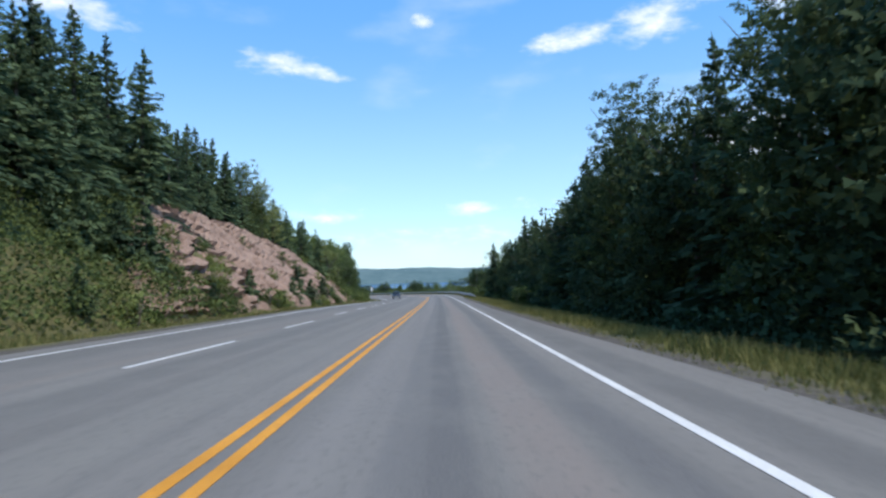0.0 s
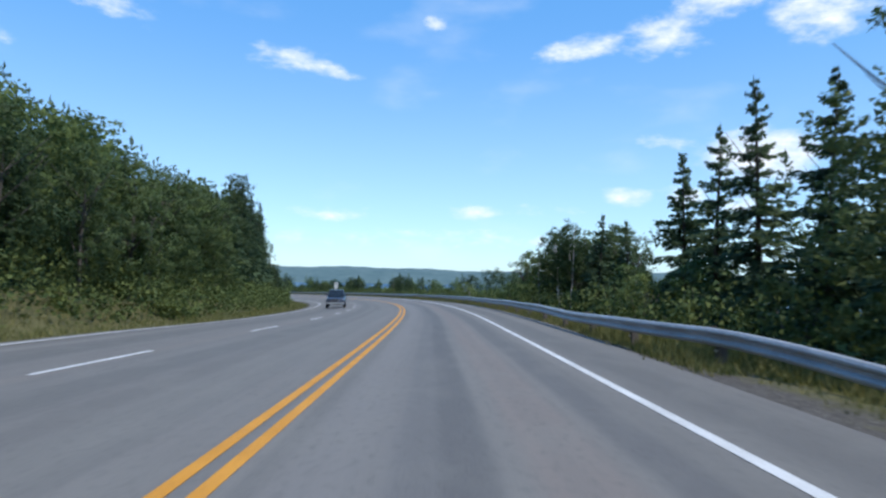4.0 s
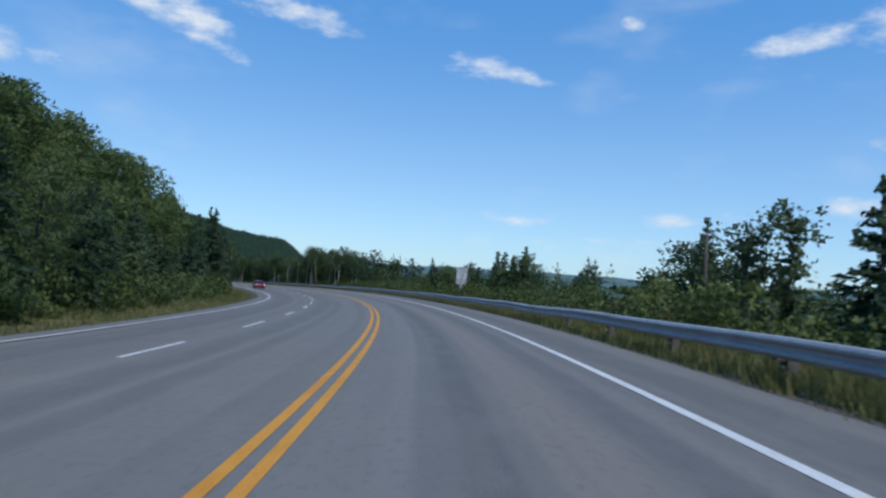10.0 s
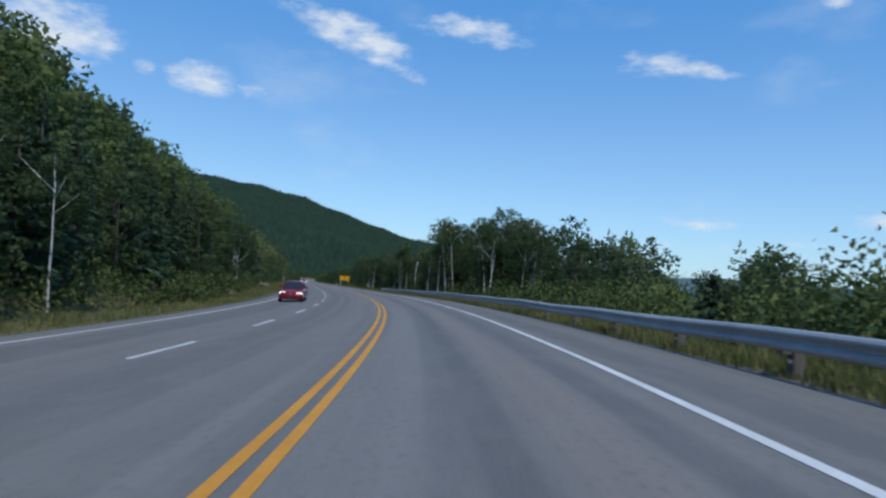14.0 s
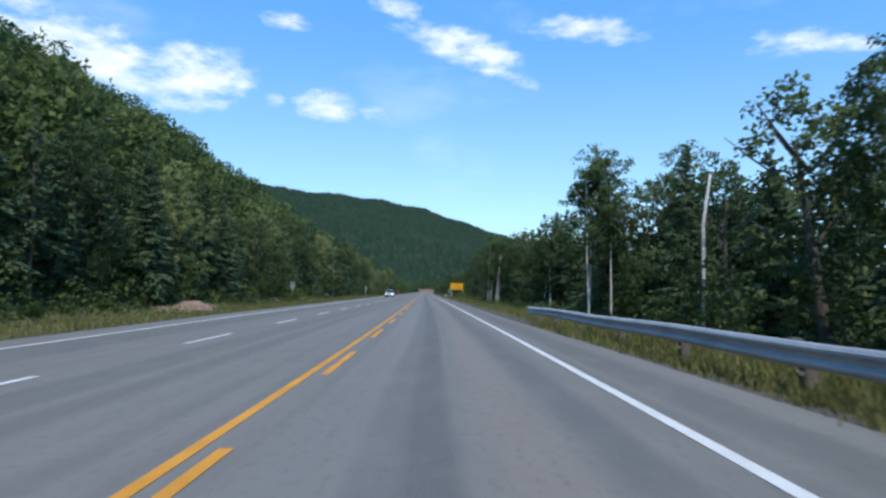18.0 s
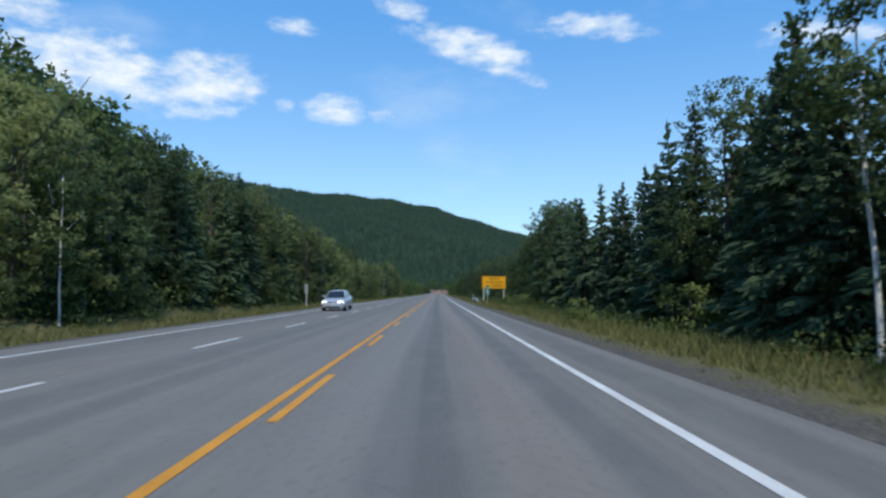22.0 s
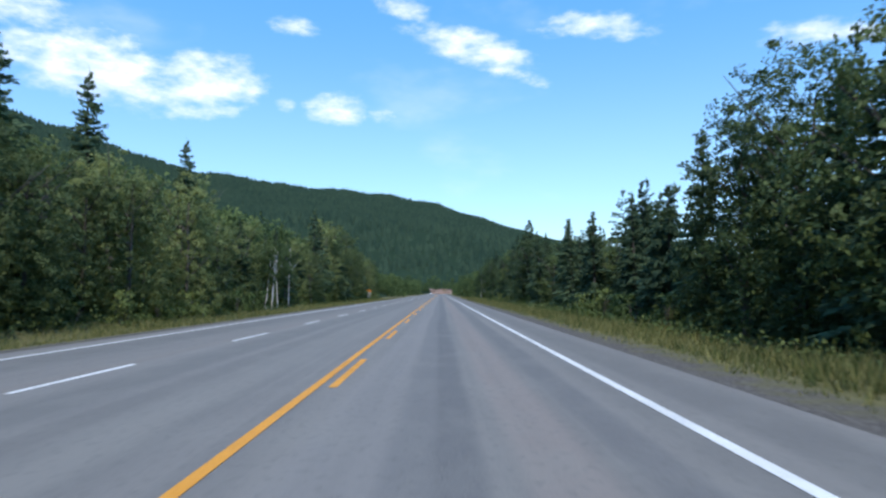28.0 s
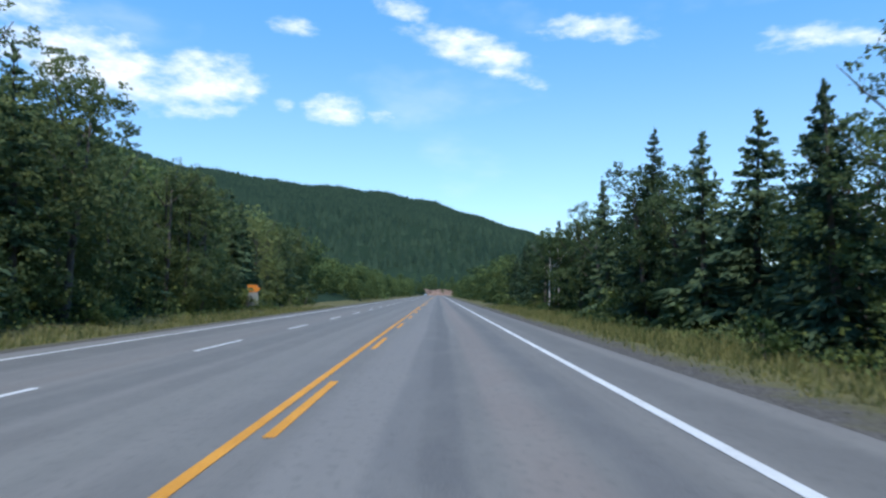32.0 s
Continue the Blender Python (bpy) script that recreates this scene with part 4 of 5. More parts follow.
# the forest's edge along the top of the rock cut
s = 28.0
while s < 95:
    kind = mixed_kind(0.7, True)
    back = max(11.8 + 0.97 * float(table(s, ROCK_HIGH)), 18.0 if s < 42 else 0.0)
    plant("spruce" if s < 55 and grow.uniform() < 0.75 else kind, s, -back - grow.uniform(0, 1.6), grow.uniform(8.6, 11.4) if s < 46 else grow.uniform(6.6, 8.8) if s < 76 else grow.uniform(4.8, 6.6))
    s += grow.uniform(1.8, 2.8)

# trees that stand out: kind, s, u, height
for kind, s, u, h in [
    ("birch", 347.0, 10.2, 10.2), ("birch", 348.2, 10.8, 9.4), ("birch", 341.0, 10.1, 9.8), ("slim", 359.5, 10.8, 7.2), ("birch", 379.0, 10.3, 9.4), ("slim", 381.0, 10.25, 9.2), ("slim", 400, 12.0, 7.0), ("slim", 402.5, 11.8, 7.2), ("alder", 413, 11.4, 4.2),
    ("birch", 432.4, 10.55, 9.9), ("birch", 434.5, 11.2, 9.6), ("birch", 431.2, 11.3, 8.4), ("alder", 452, 12.8, 10.2), ("slim", 428.5, 9.8, 5.2), ("slim", 441, 10.8, 9.5), ("birch", 508.2, 13.8, 9.0),
    ("slim", 124, 9.6, 6.2), ("slim", 127.5, 9.9, 6.2), ("birch", 131, 10.6, 5.8), ("ragged", 121, 10.2, 6.0), ("spruce", 137.8, 12.2, 6.9), ("alder", 129.2, 12.4, 6.3), ("alder", 132.0, 12.2, 5.9), ("alder", 127.0, 12.7, 6.3), ("alder", 124.6, 12.6, 6.3), ("alder", 122.4, 12.0, 5.9), ("alder", 134.6, 12.4, 5.6), ("slim", 128.4, 11.2, 6.0), ("slim", 132.6, 9.7, 4.4),
    ("alder", 306, 11.5, 5.2), ("alder", 312, 11.8, 6.4), ("birch", 316, 11.2, 7.2), ("alder", 319, 12.4, 6.8), ("alder", 322, 12.2, 7.8), ("alder", 300, 11.8, 5.0), ("alder", 324.5, 12.0, 9.0), ("birch", 330, 10.8, 8.8), ("spruce", 309, 12.5, 5.8), ("alder", 329, 13.0, 8.6), ("alder", 334, 12.5, 9.4),
    ("spruce", 212.4, 12.5, 5.5), ("spruce", 209.2, 12.5, 4.8), ("spruce", 206.6, 12.5, 4.6), ("spruce", 204.2, 12.6, 4.8), ("spruce", 216, 12.5, 4.7), ("spruce", 219, 13.0, 4.6), ("spruce", 225, 15.0, 6.5), ("spruce", 251, 12.5, 5.6), ("spruce", 249.5, 11.8, 5.4), ("spruce", 250.4, 14.0, 6.4), ("spruce", 254.8, 14.5, 6.0), ("spruce", 256.5, 13.0, 5.0), ("alder", 253.4, 12.6, 4.6), ("alder", 248, 13.4, 5.4), ("spruce", 252.8, 13.6, 5.4), ("spruce", 258, 12.0, 4.4), ("spruce", 273.6, 11.6, 5.7), ("alder", 267.5, 12.0, 4.6), ("alder", 269.3, 11.8, 4.8), ("alder", 271.2, 12.2, 4.6), ("alder", 273.0, 12.4, 4.2), ("spruce", 275.2, 12.4, 4.6),
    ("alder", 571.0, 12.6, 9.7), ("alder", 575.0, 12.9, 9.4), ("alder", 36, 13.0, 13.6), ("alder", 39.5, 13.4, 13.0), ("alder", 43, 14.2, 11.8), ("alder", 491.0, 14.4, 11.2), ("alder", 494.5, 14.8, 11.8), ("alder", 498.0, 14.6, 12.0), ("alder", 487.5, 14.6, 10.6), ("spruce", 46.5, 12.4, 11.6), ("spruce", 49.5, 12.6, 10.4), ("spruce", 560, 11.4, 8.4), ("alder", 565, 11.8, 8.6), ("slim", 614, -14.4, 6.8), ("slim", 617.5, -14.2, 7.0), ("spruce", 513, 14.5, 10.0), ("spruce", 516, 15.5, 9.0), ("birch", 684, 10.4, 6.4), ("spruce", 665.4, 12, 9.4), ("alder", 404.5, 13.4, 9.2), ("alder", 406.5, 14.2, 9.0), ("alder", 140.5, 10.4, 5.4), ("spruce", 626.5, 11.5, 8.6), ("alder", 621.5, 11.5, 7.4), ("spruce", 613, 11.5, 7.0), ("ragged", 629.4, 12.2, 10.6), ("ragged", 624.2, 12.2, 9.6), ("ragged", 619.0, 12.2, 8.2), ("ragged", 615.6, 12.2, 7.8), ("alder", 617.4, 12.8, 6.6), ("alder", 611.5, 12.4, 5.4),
    ("spruce", 533, -16.5, 11.2), ("spruce", 580, -18.5, 12.8), ("spruce", 590.5, -20.0, 13.8), ("spruce", 605, -20.0, 13.2), ("spruce", 597, 11.3, 6.7), ("spruce", 602.5, 12.2, 7.6), ("spruce", 592, 11.6, 6.8), ("spruce", 594.4, 11.9, 6.4), ("spruce", 74, 12.2, 10.3), ("spruce", 68.6, 12.0, 9.5), ("ragged", 70.5, 12.8, 9.4), ("spruce", 61.8, 12.4, 8.7), ("birch", 322, 9.7, 7.6), ("alder", 327.5, 11.6, 9.6), ("birch", 352, -14.7, 7.5), ("birch", 290, -13.2, 7.0), ("slim", 296, -13.0, 7.0), ("slim", 455, -14.2, 7.5), ("birch", 610, -14.0, 6.6)]:
    plant(kind, s, u, h)
for s in np.arange(186, 215, 2.2):
    plant("spruce" if grow.uniform() < 0.7 else "maple", s + grow.uniform(-0.5, 0.5), -19.0 + grow.uniform(-1, 1), grow.uniform(10.0, 11.8))
# bushes along the guardrail over the slope, and on the rock face
for i in range(95):
    s = 104 + i * 2.25 + grow.uniform(-0.8, 0.8)
    u = grow.uniform(8.6, 14.0)
    drop = float(ground_z(s, 6.6) - ground_z(s, u))
    kind = "shrub" if grow.uniform() < 0.85 else "spruce" if s > 185 and grow.uniform() < 0.6 else "alder"
    if kind == "alder" and 185 < s < 240:
        kind = "shrub"
    plant(kind, s, u, min(drop + grow.uniform(1.3, 2.7) * (1.1 if s < 175 else 0.75), 3.0 if kind == "shrub" else 9.0))
for i in range(34):
    s = grow.uniform(26, 98)
    plant("shrub", s, -11.2 - grow.uniform(0, 0.95) ** 1.5 * float(table(s, ROCK_HIGH)), grow.uniform(0.7, 1.9))
for i in range(22):
    plant("shrub", grow.uniform(36, 92), -10.9 - grow.uniform(0, 1.2), grow.uniform(0.7, 1.6))
for s, u, h in [(65, -11.6, 2.6), (66.5, -12.0, 1.8), (37, -11.6, 1.8), (46, -12.2, 2.2), (58, -11.8, 2.4), (64, -12.4, 1.7), (68, -13.6, 2.0), (75, -12.2, 2.4), (80, -11.8, 1.8), (16, -12, 2.2), (24, -12.0, 1.9), (33.5, -13.8, 3.4), (32, -14.6, 3.0), (30.5, -15.4, 3.4), (29, -16.0, 2.6)]:
    plant("spruce", s, u, h)
for s, u, h in [(55, 8.5, 1.7), (56.2, 9.2, 1.9), (457.5, 8.4, 1.3), (462, 8.9, 1.1), (487, 9.6, 1.8), (491, 9.9, 1.5), (494, 10.3, 1.7), (499, 9.8, 1.3), (503, 10.0, 1.6), (403, 9.5, 1.1), (650, 9.2, 1.0)]:
    plant("shrub", s, u, h)
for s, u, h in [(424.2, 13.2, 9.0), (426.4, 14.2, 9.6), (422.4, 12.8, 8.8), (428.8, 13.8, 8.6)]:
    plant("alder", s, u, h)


# ---- the woods behind: too many to count ----
def woods_template(kind, seed, detail):
    """One crown of the joined woods: detail 0 for far ones, 1 for the middle distance, 2 behind the forest's edge."""
    rng = np.random.default_rng(seed)
    if kind == "conifer":
        return spruce_crown(8.0, 1.9, rng, whorls=(8, 12, 16)[detail], spokes=(5, 7, 7)[detail], bare=0.08, twigs=(1, 2, 4)[detail])
    return leaf_crown(7.5, 2.5, rng, leaves=(150, 1000, 2400)[detail], low=0.11, blobs=(10, 14, 16)[detail], size=(1.1, 0.36, 0.22)[detail], tuft=(3, 8, 16)[detail])


WOODS_KITS = [[woods_template("conifer" if k < 5 else "broad", k, d) for k in (3, 4, 5, 6, 7)] for d in (0, 1, 2)]


def woods(name, places, label, far=False, mat=WOODS, edge=21.0):
    """places: rows of x, y, z, height, conifer or not, way from the road; within the edge crowns are finer."""
    V, F, N, count = [], [], [], 0
    rng = np.random.default_rng(9)
    for x, y, z, h, con, way in places:
        kit = WOODS_KITS[(1 if way < 62 else 0) if far else 2 if way < edge else 1]
        v, f, nrm = kit[rng.integers(2) if con else 2 + rng.integers(3)]
        a = rng.uniform(0, 6.28)
        ca, sa, k, w = math.cos(a), math.sin(a), h / 8, h / 8 * rng.uniform(0.9, 1.25)
        V.append(np.stack([(v[:, 0] * ca - v[:, 1] * sa) * w + x, (v[:, 0] * sa + v[:, 1] * ca) * w + y, v[:, 2] * k + z - 0.2], 1))
        N.append(np.stack([nrm[:, 0] * ca - nrm[:, 1] * sa, nrm[:, 0] * sa + nrm[:, 1] * ca, nrm[:, 2]], 1))
        F.append(f + count)
        count += len(v)
    me = mesh_of(name, np.concatenate(V), np.concatenate(F), mat, normals=np.concatenate(N))
    return tagged(new(name, me), label, "woods", kind="stuff")


def scatter(s0, s1, ua, ub, gap, lo, hi, conifer, seed, dens=1.0):
    rng = np.random.default_rng(seed)
    out = []
    for s in np.arange(s0, s1, gap):
        for u in np.arange(ua, ub, gap):
            if rng.uniform() > dens:
                continue
            ss, uu = s + rng.uniform(-gap, gap) * 0.5, u + rng.uniform(-gap, gap) * 0.5
            x, y = plan(ss, uu)
            con = rng.uniform() < conifer
            out.append((float(x), float(y), float(ground_z(ss, uu)), rng.uniform(lo, hi), con, abs(uu)))
    return out


woods("woods_west", scatter(-40, 30, -50, -18, 4.2, 8.0, 11.0, 0.6, 1) + scatter(30, 100, -60, -24, 4.2, 6.5, 9.5, 0.65, 2) + scatter(100, 150, -48, -18, 4.2, 7.5, 10, 0.55, 3) + scatter(150, 178, -48, -18, 4.2, 9.0, 11, 0.7, 15) + scatter(178, 240, -48, -19, 4.2, 4.4, 5.8, 0.55, 25) + scatter(240, 272, -48, -18, 4.2, 3.9, 5.2, 0.5, 16) + scatter(272, 290, -48, -18, 4.2, 6.5, 8.5, 0.5, 26)
      + scatter(290, 520, -48, -19, 4.2, 8.0, 11.0, 0.4, 4) + scatter(520, 760, -36, -18.5, 4.4, 8.5, 11.5, 0.45, 5), "mixed spruce and leafy woods on the hillside")
woods("woods_west_upper", scatter(-20, 520, -150, -54, 8.5, 8, 11, 0.5, 6, 0.85) + scatter(520, 1000, -150, -40, 9.5, 7, 10, 0.45, 7, 0.85), "distant mixed woods high on the hillside", True)
woods("woods_east", scatter(-10, 12, 15.8, 30, 3.4, 8.0, 10.0, 0.6, 78) + scatter(12, 62, 13.8, 30, 3.4, 8.5, 11.5, 0.6, 8) + scatter(62, 110, 13.2, 30, 3.6, 6.5, 9.0, 0.5, 17) + scatter(330, 350, 14.4, 31, 3.4, 8.5, 10.5, 0.7, 9) + scatter(350, 374, 14.4, 31, 3.4, 6.0, 7.8, 0.7, 39) + scatter(374, 390, 14.4, 31, 3.4, 7.0, 8.6, 0.7, 49) + scatter(390, 505, 14.6, 31, 3.6, 7.0, 9.5, 0.7, 29) + scatter(505, 540, 18, 32, 4, 6, 8.5, 0.55, 18) + scatter(540, 604, 14.4, 31, 3.7, 6.5, 9.5, 0.7, 19) + scatter(604, 740, 14.4, 31, 3.7, 6.0, 8.0, 0.7, 59), "spruce woods beside the road, leaves darkened for shade", False, WOODS_SHADED, 18.0)
woods("woods_slope", scatter(100, 186, 14, 30, 4.4, 4.0, 6.2, 0.4, 10) + scatter(186, 216, 14, 30, 4.4, 3.0, 4.2, 0.6, 20) + scatter(216, 335, 14, 30, 4.4, 4.0, 6.2, 0.4, 30), "mixed woods on the slope below the road", False, WOODS_SHADED, 24.0)
woods("woods_beyond", scatter(-20, 90, 36, 120, 8.5, 7, 10, 0.55, 71) + scatter(350, 780, 36, 130, 8.5, 7, 10, 0.55, 72), "mixed woods stretching away beside the road", True)
woods("woods_slope_lower", scatter(90, 350, 30, 200, 8, 6, 10, 0.55, 11), "mixed woods far down the slope", True)
woods("woods_ahead", scatter(720, 1040, 12.5, 40, 5.0, 6.5, 9.0, 0.45, 12) + scatter(760, 1040, -36, -13, 5.0, 6.0, 8.5, 0.45, 13) + scatter(1030, 1150, -60, -16, 6.0, 7, 10, 0.5, 14), "mixed woods lining the road far ahead", True)

# forest cover of the hills
rng = np.random.default_rng(21)
n = 62000
az = rng.uniform(22, 100, n)
rr = table(az, AWAY) * rng.uniform(0.09, 1.02, n) ** 0.8
hx, hy = HUB[0] - np.sin(np.radians(az)) * rr, HUB[1] + np.cos(np.radians(az)) * rr
hz, hs, hu = land_z(hx, hy)
keep = (np.abs(hu) > 120)
hx, hy, hz, rr = hx[keep], hy[keep], hz[keep], rr[keep]
m = len(hx)
size = rng.uniform(0.7, 1.35, m) * (3.0 + rr / 900)
tallness = size * rng.uniform(0.9, 1.9, m)
turn = rng.uniform(0, 6.28, m)[:, None] + np.linspace(0, 2 * math.pi, 6)[None, :5]
V = np.zeros((m, 6, 3))
V[:, :5, 0] = np.cos(turn) * size[:, None] * rng.uniform(0.7, 1.2, (m, 5))
V[:, :5, 1] = np.sin(turn) * size[:, None] * rng.uniform(0.7, 1.2, (m, 5))
V[:, :5, 2] = -1.5 - tallness[:, None] * rng.uniform(0.2, 0.6, (m, 5))
V[:, 5, 2] = tallness
V += np.stack([hx, hy, hz], 1)[:, None, :]
F = (np.arange(m)[:, None, None] * 6 + np.array([(i, (i + 1) % 5, 5) for i in range(5)])[None]).reshape(-1, 3)
tagged(new("hill_forest", mesh_of("hill_forest", V.reshape(-1, 3), F, HILLWOODS)), "unbroken dark green forest on the far hills", "forest", kind="stuff")


# ---- grass and weeds on the verges ----
def grass(name, s0, s1, ua, ub, count, tall, seed, edge=None):
    """Blades in tufts between two lines; edge: a table of the line that ua and ub count from."""
    rng = np.random.default_rng(seed)
    k = 5
    s, u = rng.uniform(s0, s1, count), ua + (ub - ua) * rng.uniform(0, 1, count) ** 0.8
    off = np.repeat(np.minimum(np.abs(u - ua), np.abs(u - ub)) if ua > 0 or edge else np.abs(u - ub), k)
    if edge:
        u = u + table(s, edge)
    x, y = plan(s, u)
    z = ground_z(s, u) - 0.05
    base = np.repeat(np.stack([x, y, z], 1), k, 0) + rng.normal(size=(count * k, 3)) * np.array([0.09, 0.09, 0])
    patch_h = np.repeat(0.55 + 0.45 * rough(s, u, 2.7) + 0.3, k)
    h = tall * rng.uniform(0.45, 1.2, count * k) * np.clip(patch_h, 0.3, 1.3) * (0.35 + 0.65 * sm(0.0, 1.3, off))
    tip = base + np.stack([rng.normal(size=count * k) * 0.35 * h, rng.normal(size=count * k) * 0.35 * h, h], 1)
    side = rng.normal(size=(count * k, 3)) * np.array([1, 1, 0])
    side /= np.linalg.norm(side, axis=1)[:, None]
    w = rng.uniform(0.008, 0.022, count * k)[:, None] * side
    V = np.stack([base - w, base + w, tip], 1).reshape(-1, 3)
    tagged(new(name, mesh_of(name, V, np.arange(len(V)).reshape(-1, 3), GRASS)), "dry yellow-green roadside grass and weeds", "grass", kind="stuff")


grass("grass_east", -5, 95, 5.75, 9.8, 11000, 0.40, 31)
grass("grass_rail", 95, 375, 6.10, 8.8, 25000, 0.62, 35)
grass("grass_rail_edge", 98, 372, 0.08, 0.80, 17000, 0.80, 37, EDGE_EAST)
grass("grass_east_far", 375, 700, 5.95, 11.0, 24000, 0.46, 32)
grass("grass_west", 90, 345, -13.8, -9.75, 8500, 0.40, 33)
grass("grass_west_near", 0, 90, -12.6, -8.7, 4000, 0.40, 36)
grass("grass_west_far", 345, 700, -15.6, -8.75, 15000, 0.44, 34)


def thicket(name, s0, s1, ua, ub, high, count, size, seed, label, level=False, mat=None):
    """Tangled leaves of undergrowth along a line; level: its top keeps to the road's height instead of the ground's."""
    rng = np.random.default_rng(seed)
    s, u = rng.uniform(s0, s1, count), rng.uniform(ua, ub, count)
    x, y = plan(s, u)
    z = ground_z(s, u)
    top = high * np.clip(0.62 + 0.5 * rough(s, u * 1.4, 2.3) + 0.25 * rough(s, u, 0.8), 0.15, 1.4)
    if level:
        top = top + ground_z(s, np.full_like(s, 6.6)) - z
    base = np.stack([x, y, z + top * rng.uniform(0, 1, count) ** 0.7], 1)
    way = rng.normal(size=(count, 3)) + np.array([0, 0, 0.3])
    way /= np.linalg.norm(way, axis=1)[:, None]
    ln = size * rng.uniform(0.6, 1.4, count)
    v, f, nrm = flakes(base, base + way * ln[:, None], ln * 0.62, rng, rng.normal(size=(count, 3)) * 0.45 + np.array([0, 0, 0.9]))
    tagged(new(name, mesh_of(name, v, f, mat or UNDERGROWTH, normals=nrm)), label, "undergrowth", kind="stuff")


UNDERGROWTH = material("undergrowth_leaves", (0.042, 0.072, 0.024), (0.145, 0.178, 0.056), scale=0.25, fine=1.6, roughness=0.7, bump=0, island=0.5, through_light=0.3, gloss=0.2)
thicket("undergrowth_west", 92, 345, -16.6, -12.3, 2.4, 58000, 0.20, 51, "dense green undergrowth at the forest edge")
thicket("undergrowth_west_far", 345, 720, -18.4, -14.6, 2.6, 64000, 0.22, 52, "dense green undergrowth at the forest edge")
# the east side takes the leaf colour that is darkened for shade
thicket("undergrowth_east", 4, 112, 9.6, 13.0, 1.5, 13000, 0.22, 53, "undergrowth under the roadside trees, darkened for shade", mat=WOODS_SHADED)
thicket("undergrowth_east_far", 340, 720, 11.3, 15.0, 1.1, 32000, 0.20, 54, "undergrowth under the roadside trees, darkened for shade", mat=WOODS_SHADED)
thicket("undergrowth_slope", 100, 338, 8.2, 14.5, 1.9, 72000, 0.16, 55, "bushy undergrowth on the slope behind the guardrail", True)
thicket("undergrowth_slope_far", 228, 338, 8.8, 12.5, 2.5, 34000, 0.16, 57, "bushy undergrowth on the slope behind the guardrail", True)
thicket("weeds_east", 375, 700, 8.9, 11.6, 0.85, 30000, 0.12, 58, "green weeds behind the roadside grass")
thicket("weeds_west", 330, 700, -15.6, -12.8, 0.8, 22000, 0.13, 60, "green weeds behind the roadside grass")
thicket("undergrowth_rock", 8, 40, -20.5, -10.8, 1.7, 30000, 0.17, 56, "bushes and saplings at the foot of the rock cut")

# ---- the rock cut ----
rng = np.random.default_rng(41)
ns, nv = 190, 44
S = np.linspace(29.5, 96.5, ns)[:, None] * np.ones((1, nv))
K = np.ones((ns, 1)) * np.linspace(0, 1, nv)[None]
high = table(S, ROCK_HIGH)
layers = K * 8 + 1.2 * rough(S, K * 3, 6.0) + S * 0.12
ledge = np.floor(layers) - layers
U = -11.0 - (high + 0.5) * 0.97 * K
crag = 0.16 * rough(S, K * 9, 1.1) + 0.14 * rough(S + 7, K * 21, 0.43) + 0.75 * ledge * sm(0.3, 0.7, 0.5 + 0.5 * rough(S, K * 4, 7.0)) + 0.35 * rough(S * 0.9 + 4 * K, K * 4, 2.6)
block = np.sin(np.floor(S / 1.9 + 0.7 * np.sin(K * 8)) * 12.9898 + np.floor(K * 9 + 0.16 * S + 0.5 * np.sin(S * 0.7)) * 78.233) * 43758.5453
block = block - np.floor(block) - 0.5
crag = crag + 0.55 * block * sm(-0.2, 0.5, rough(S, K * 5, 9.0) + 0.35)
rugged = 0.45 + 0.55 * sm(66, 52, S)
U = U + 0.85 * rugged * crag
X, Y = plan(S, U)
Z = ground_z(S, -11.0 - (high + 0.5) * 0.97 * K) + 0.55 * sm(0, 0.05, K) * sm(1.0, 0.94, K) - 0.35 * sm(0.06, 0, K) - 0.3 * sm(0.95, 1, K) + 0.36 * rugged * crag * sm(0, 0.1, K) * sm(1, 0.9, K) + 0.05 * rng.normal(size=S.shape)
idx = np.arange(ns * nv).reshape(ns, nv)
F = np.stack([idx[:-1, :-1], idx[:-1, 1:], idx[1:, 1:], idx[1:, :-1]], -1).reshape(-1, 4)
rock = tagged(new("rock_cut", mesh_of("rock_cut", np.stack([X, Y, Z], -1).reshape(-1, 3), F, ROCK)), "blasted slope of bare pink layered rock beside the road", "rock face", kind="structure")
stone = bmesh.new()
bmesh.ops.create_icosphere(stone, subdivisions=2, radius=0.5)
for q in stone.verts:
    q.co *= 1 + 0.28 * noise.noise(q.co * 2.3) + 0.12 * noise.noise(q.co * 6)
    q.co.z *= 0.6
boulder_me = bpy.data.meshes.new("boulder")
stone.to_mesh(boulder_me)
stone.free()
boulder_me.materials.append(ROCK)


def boulder(s, u, size, label="weathered pink boulder at the foot of the bank", turn=0.0):
    p = at(s, u, -0.05 * size)
    ob = new("boulder", boulder_me)
    ob.matrix_basis = Matrix.LocRotScale(p, Euler((0.2 * math.sin(turn), 0.2 * math.cos(turn * 3), turn)), (size * 1.3, size, size * 0.9))
    return tagged(ob, label, "rock", "boulders along the road")


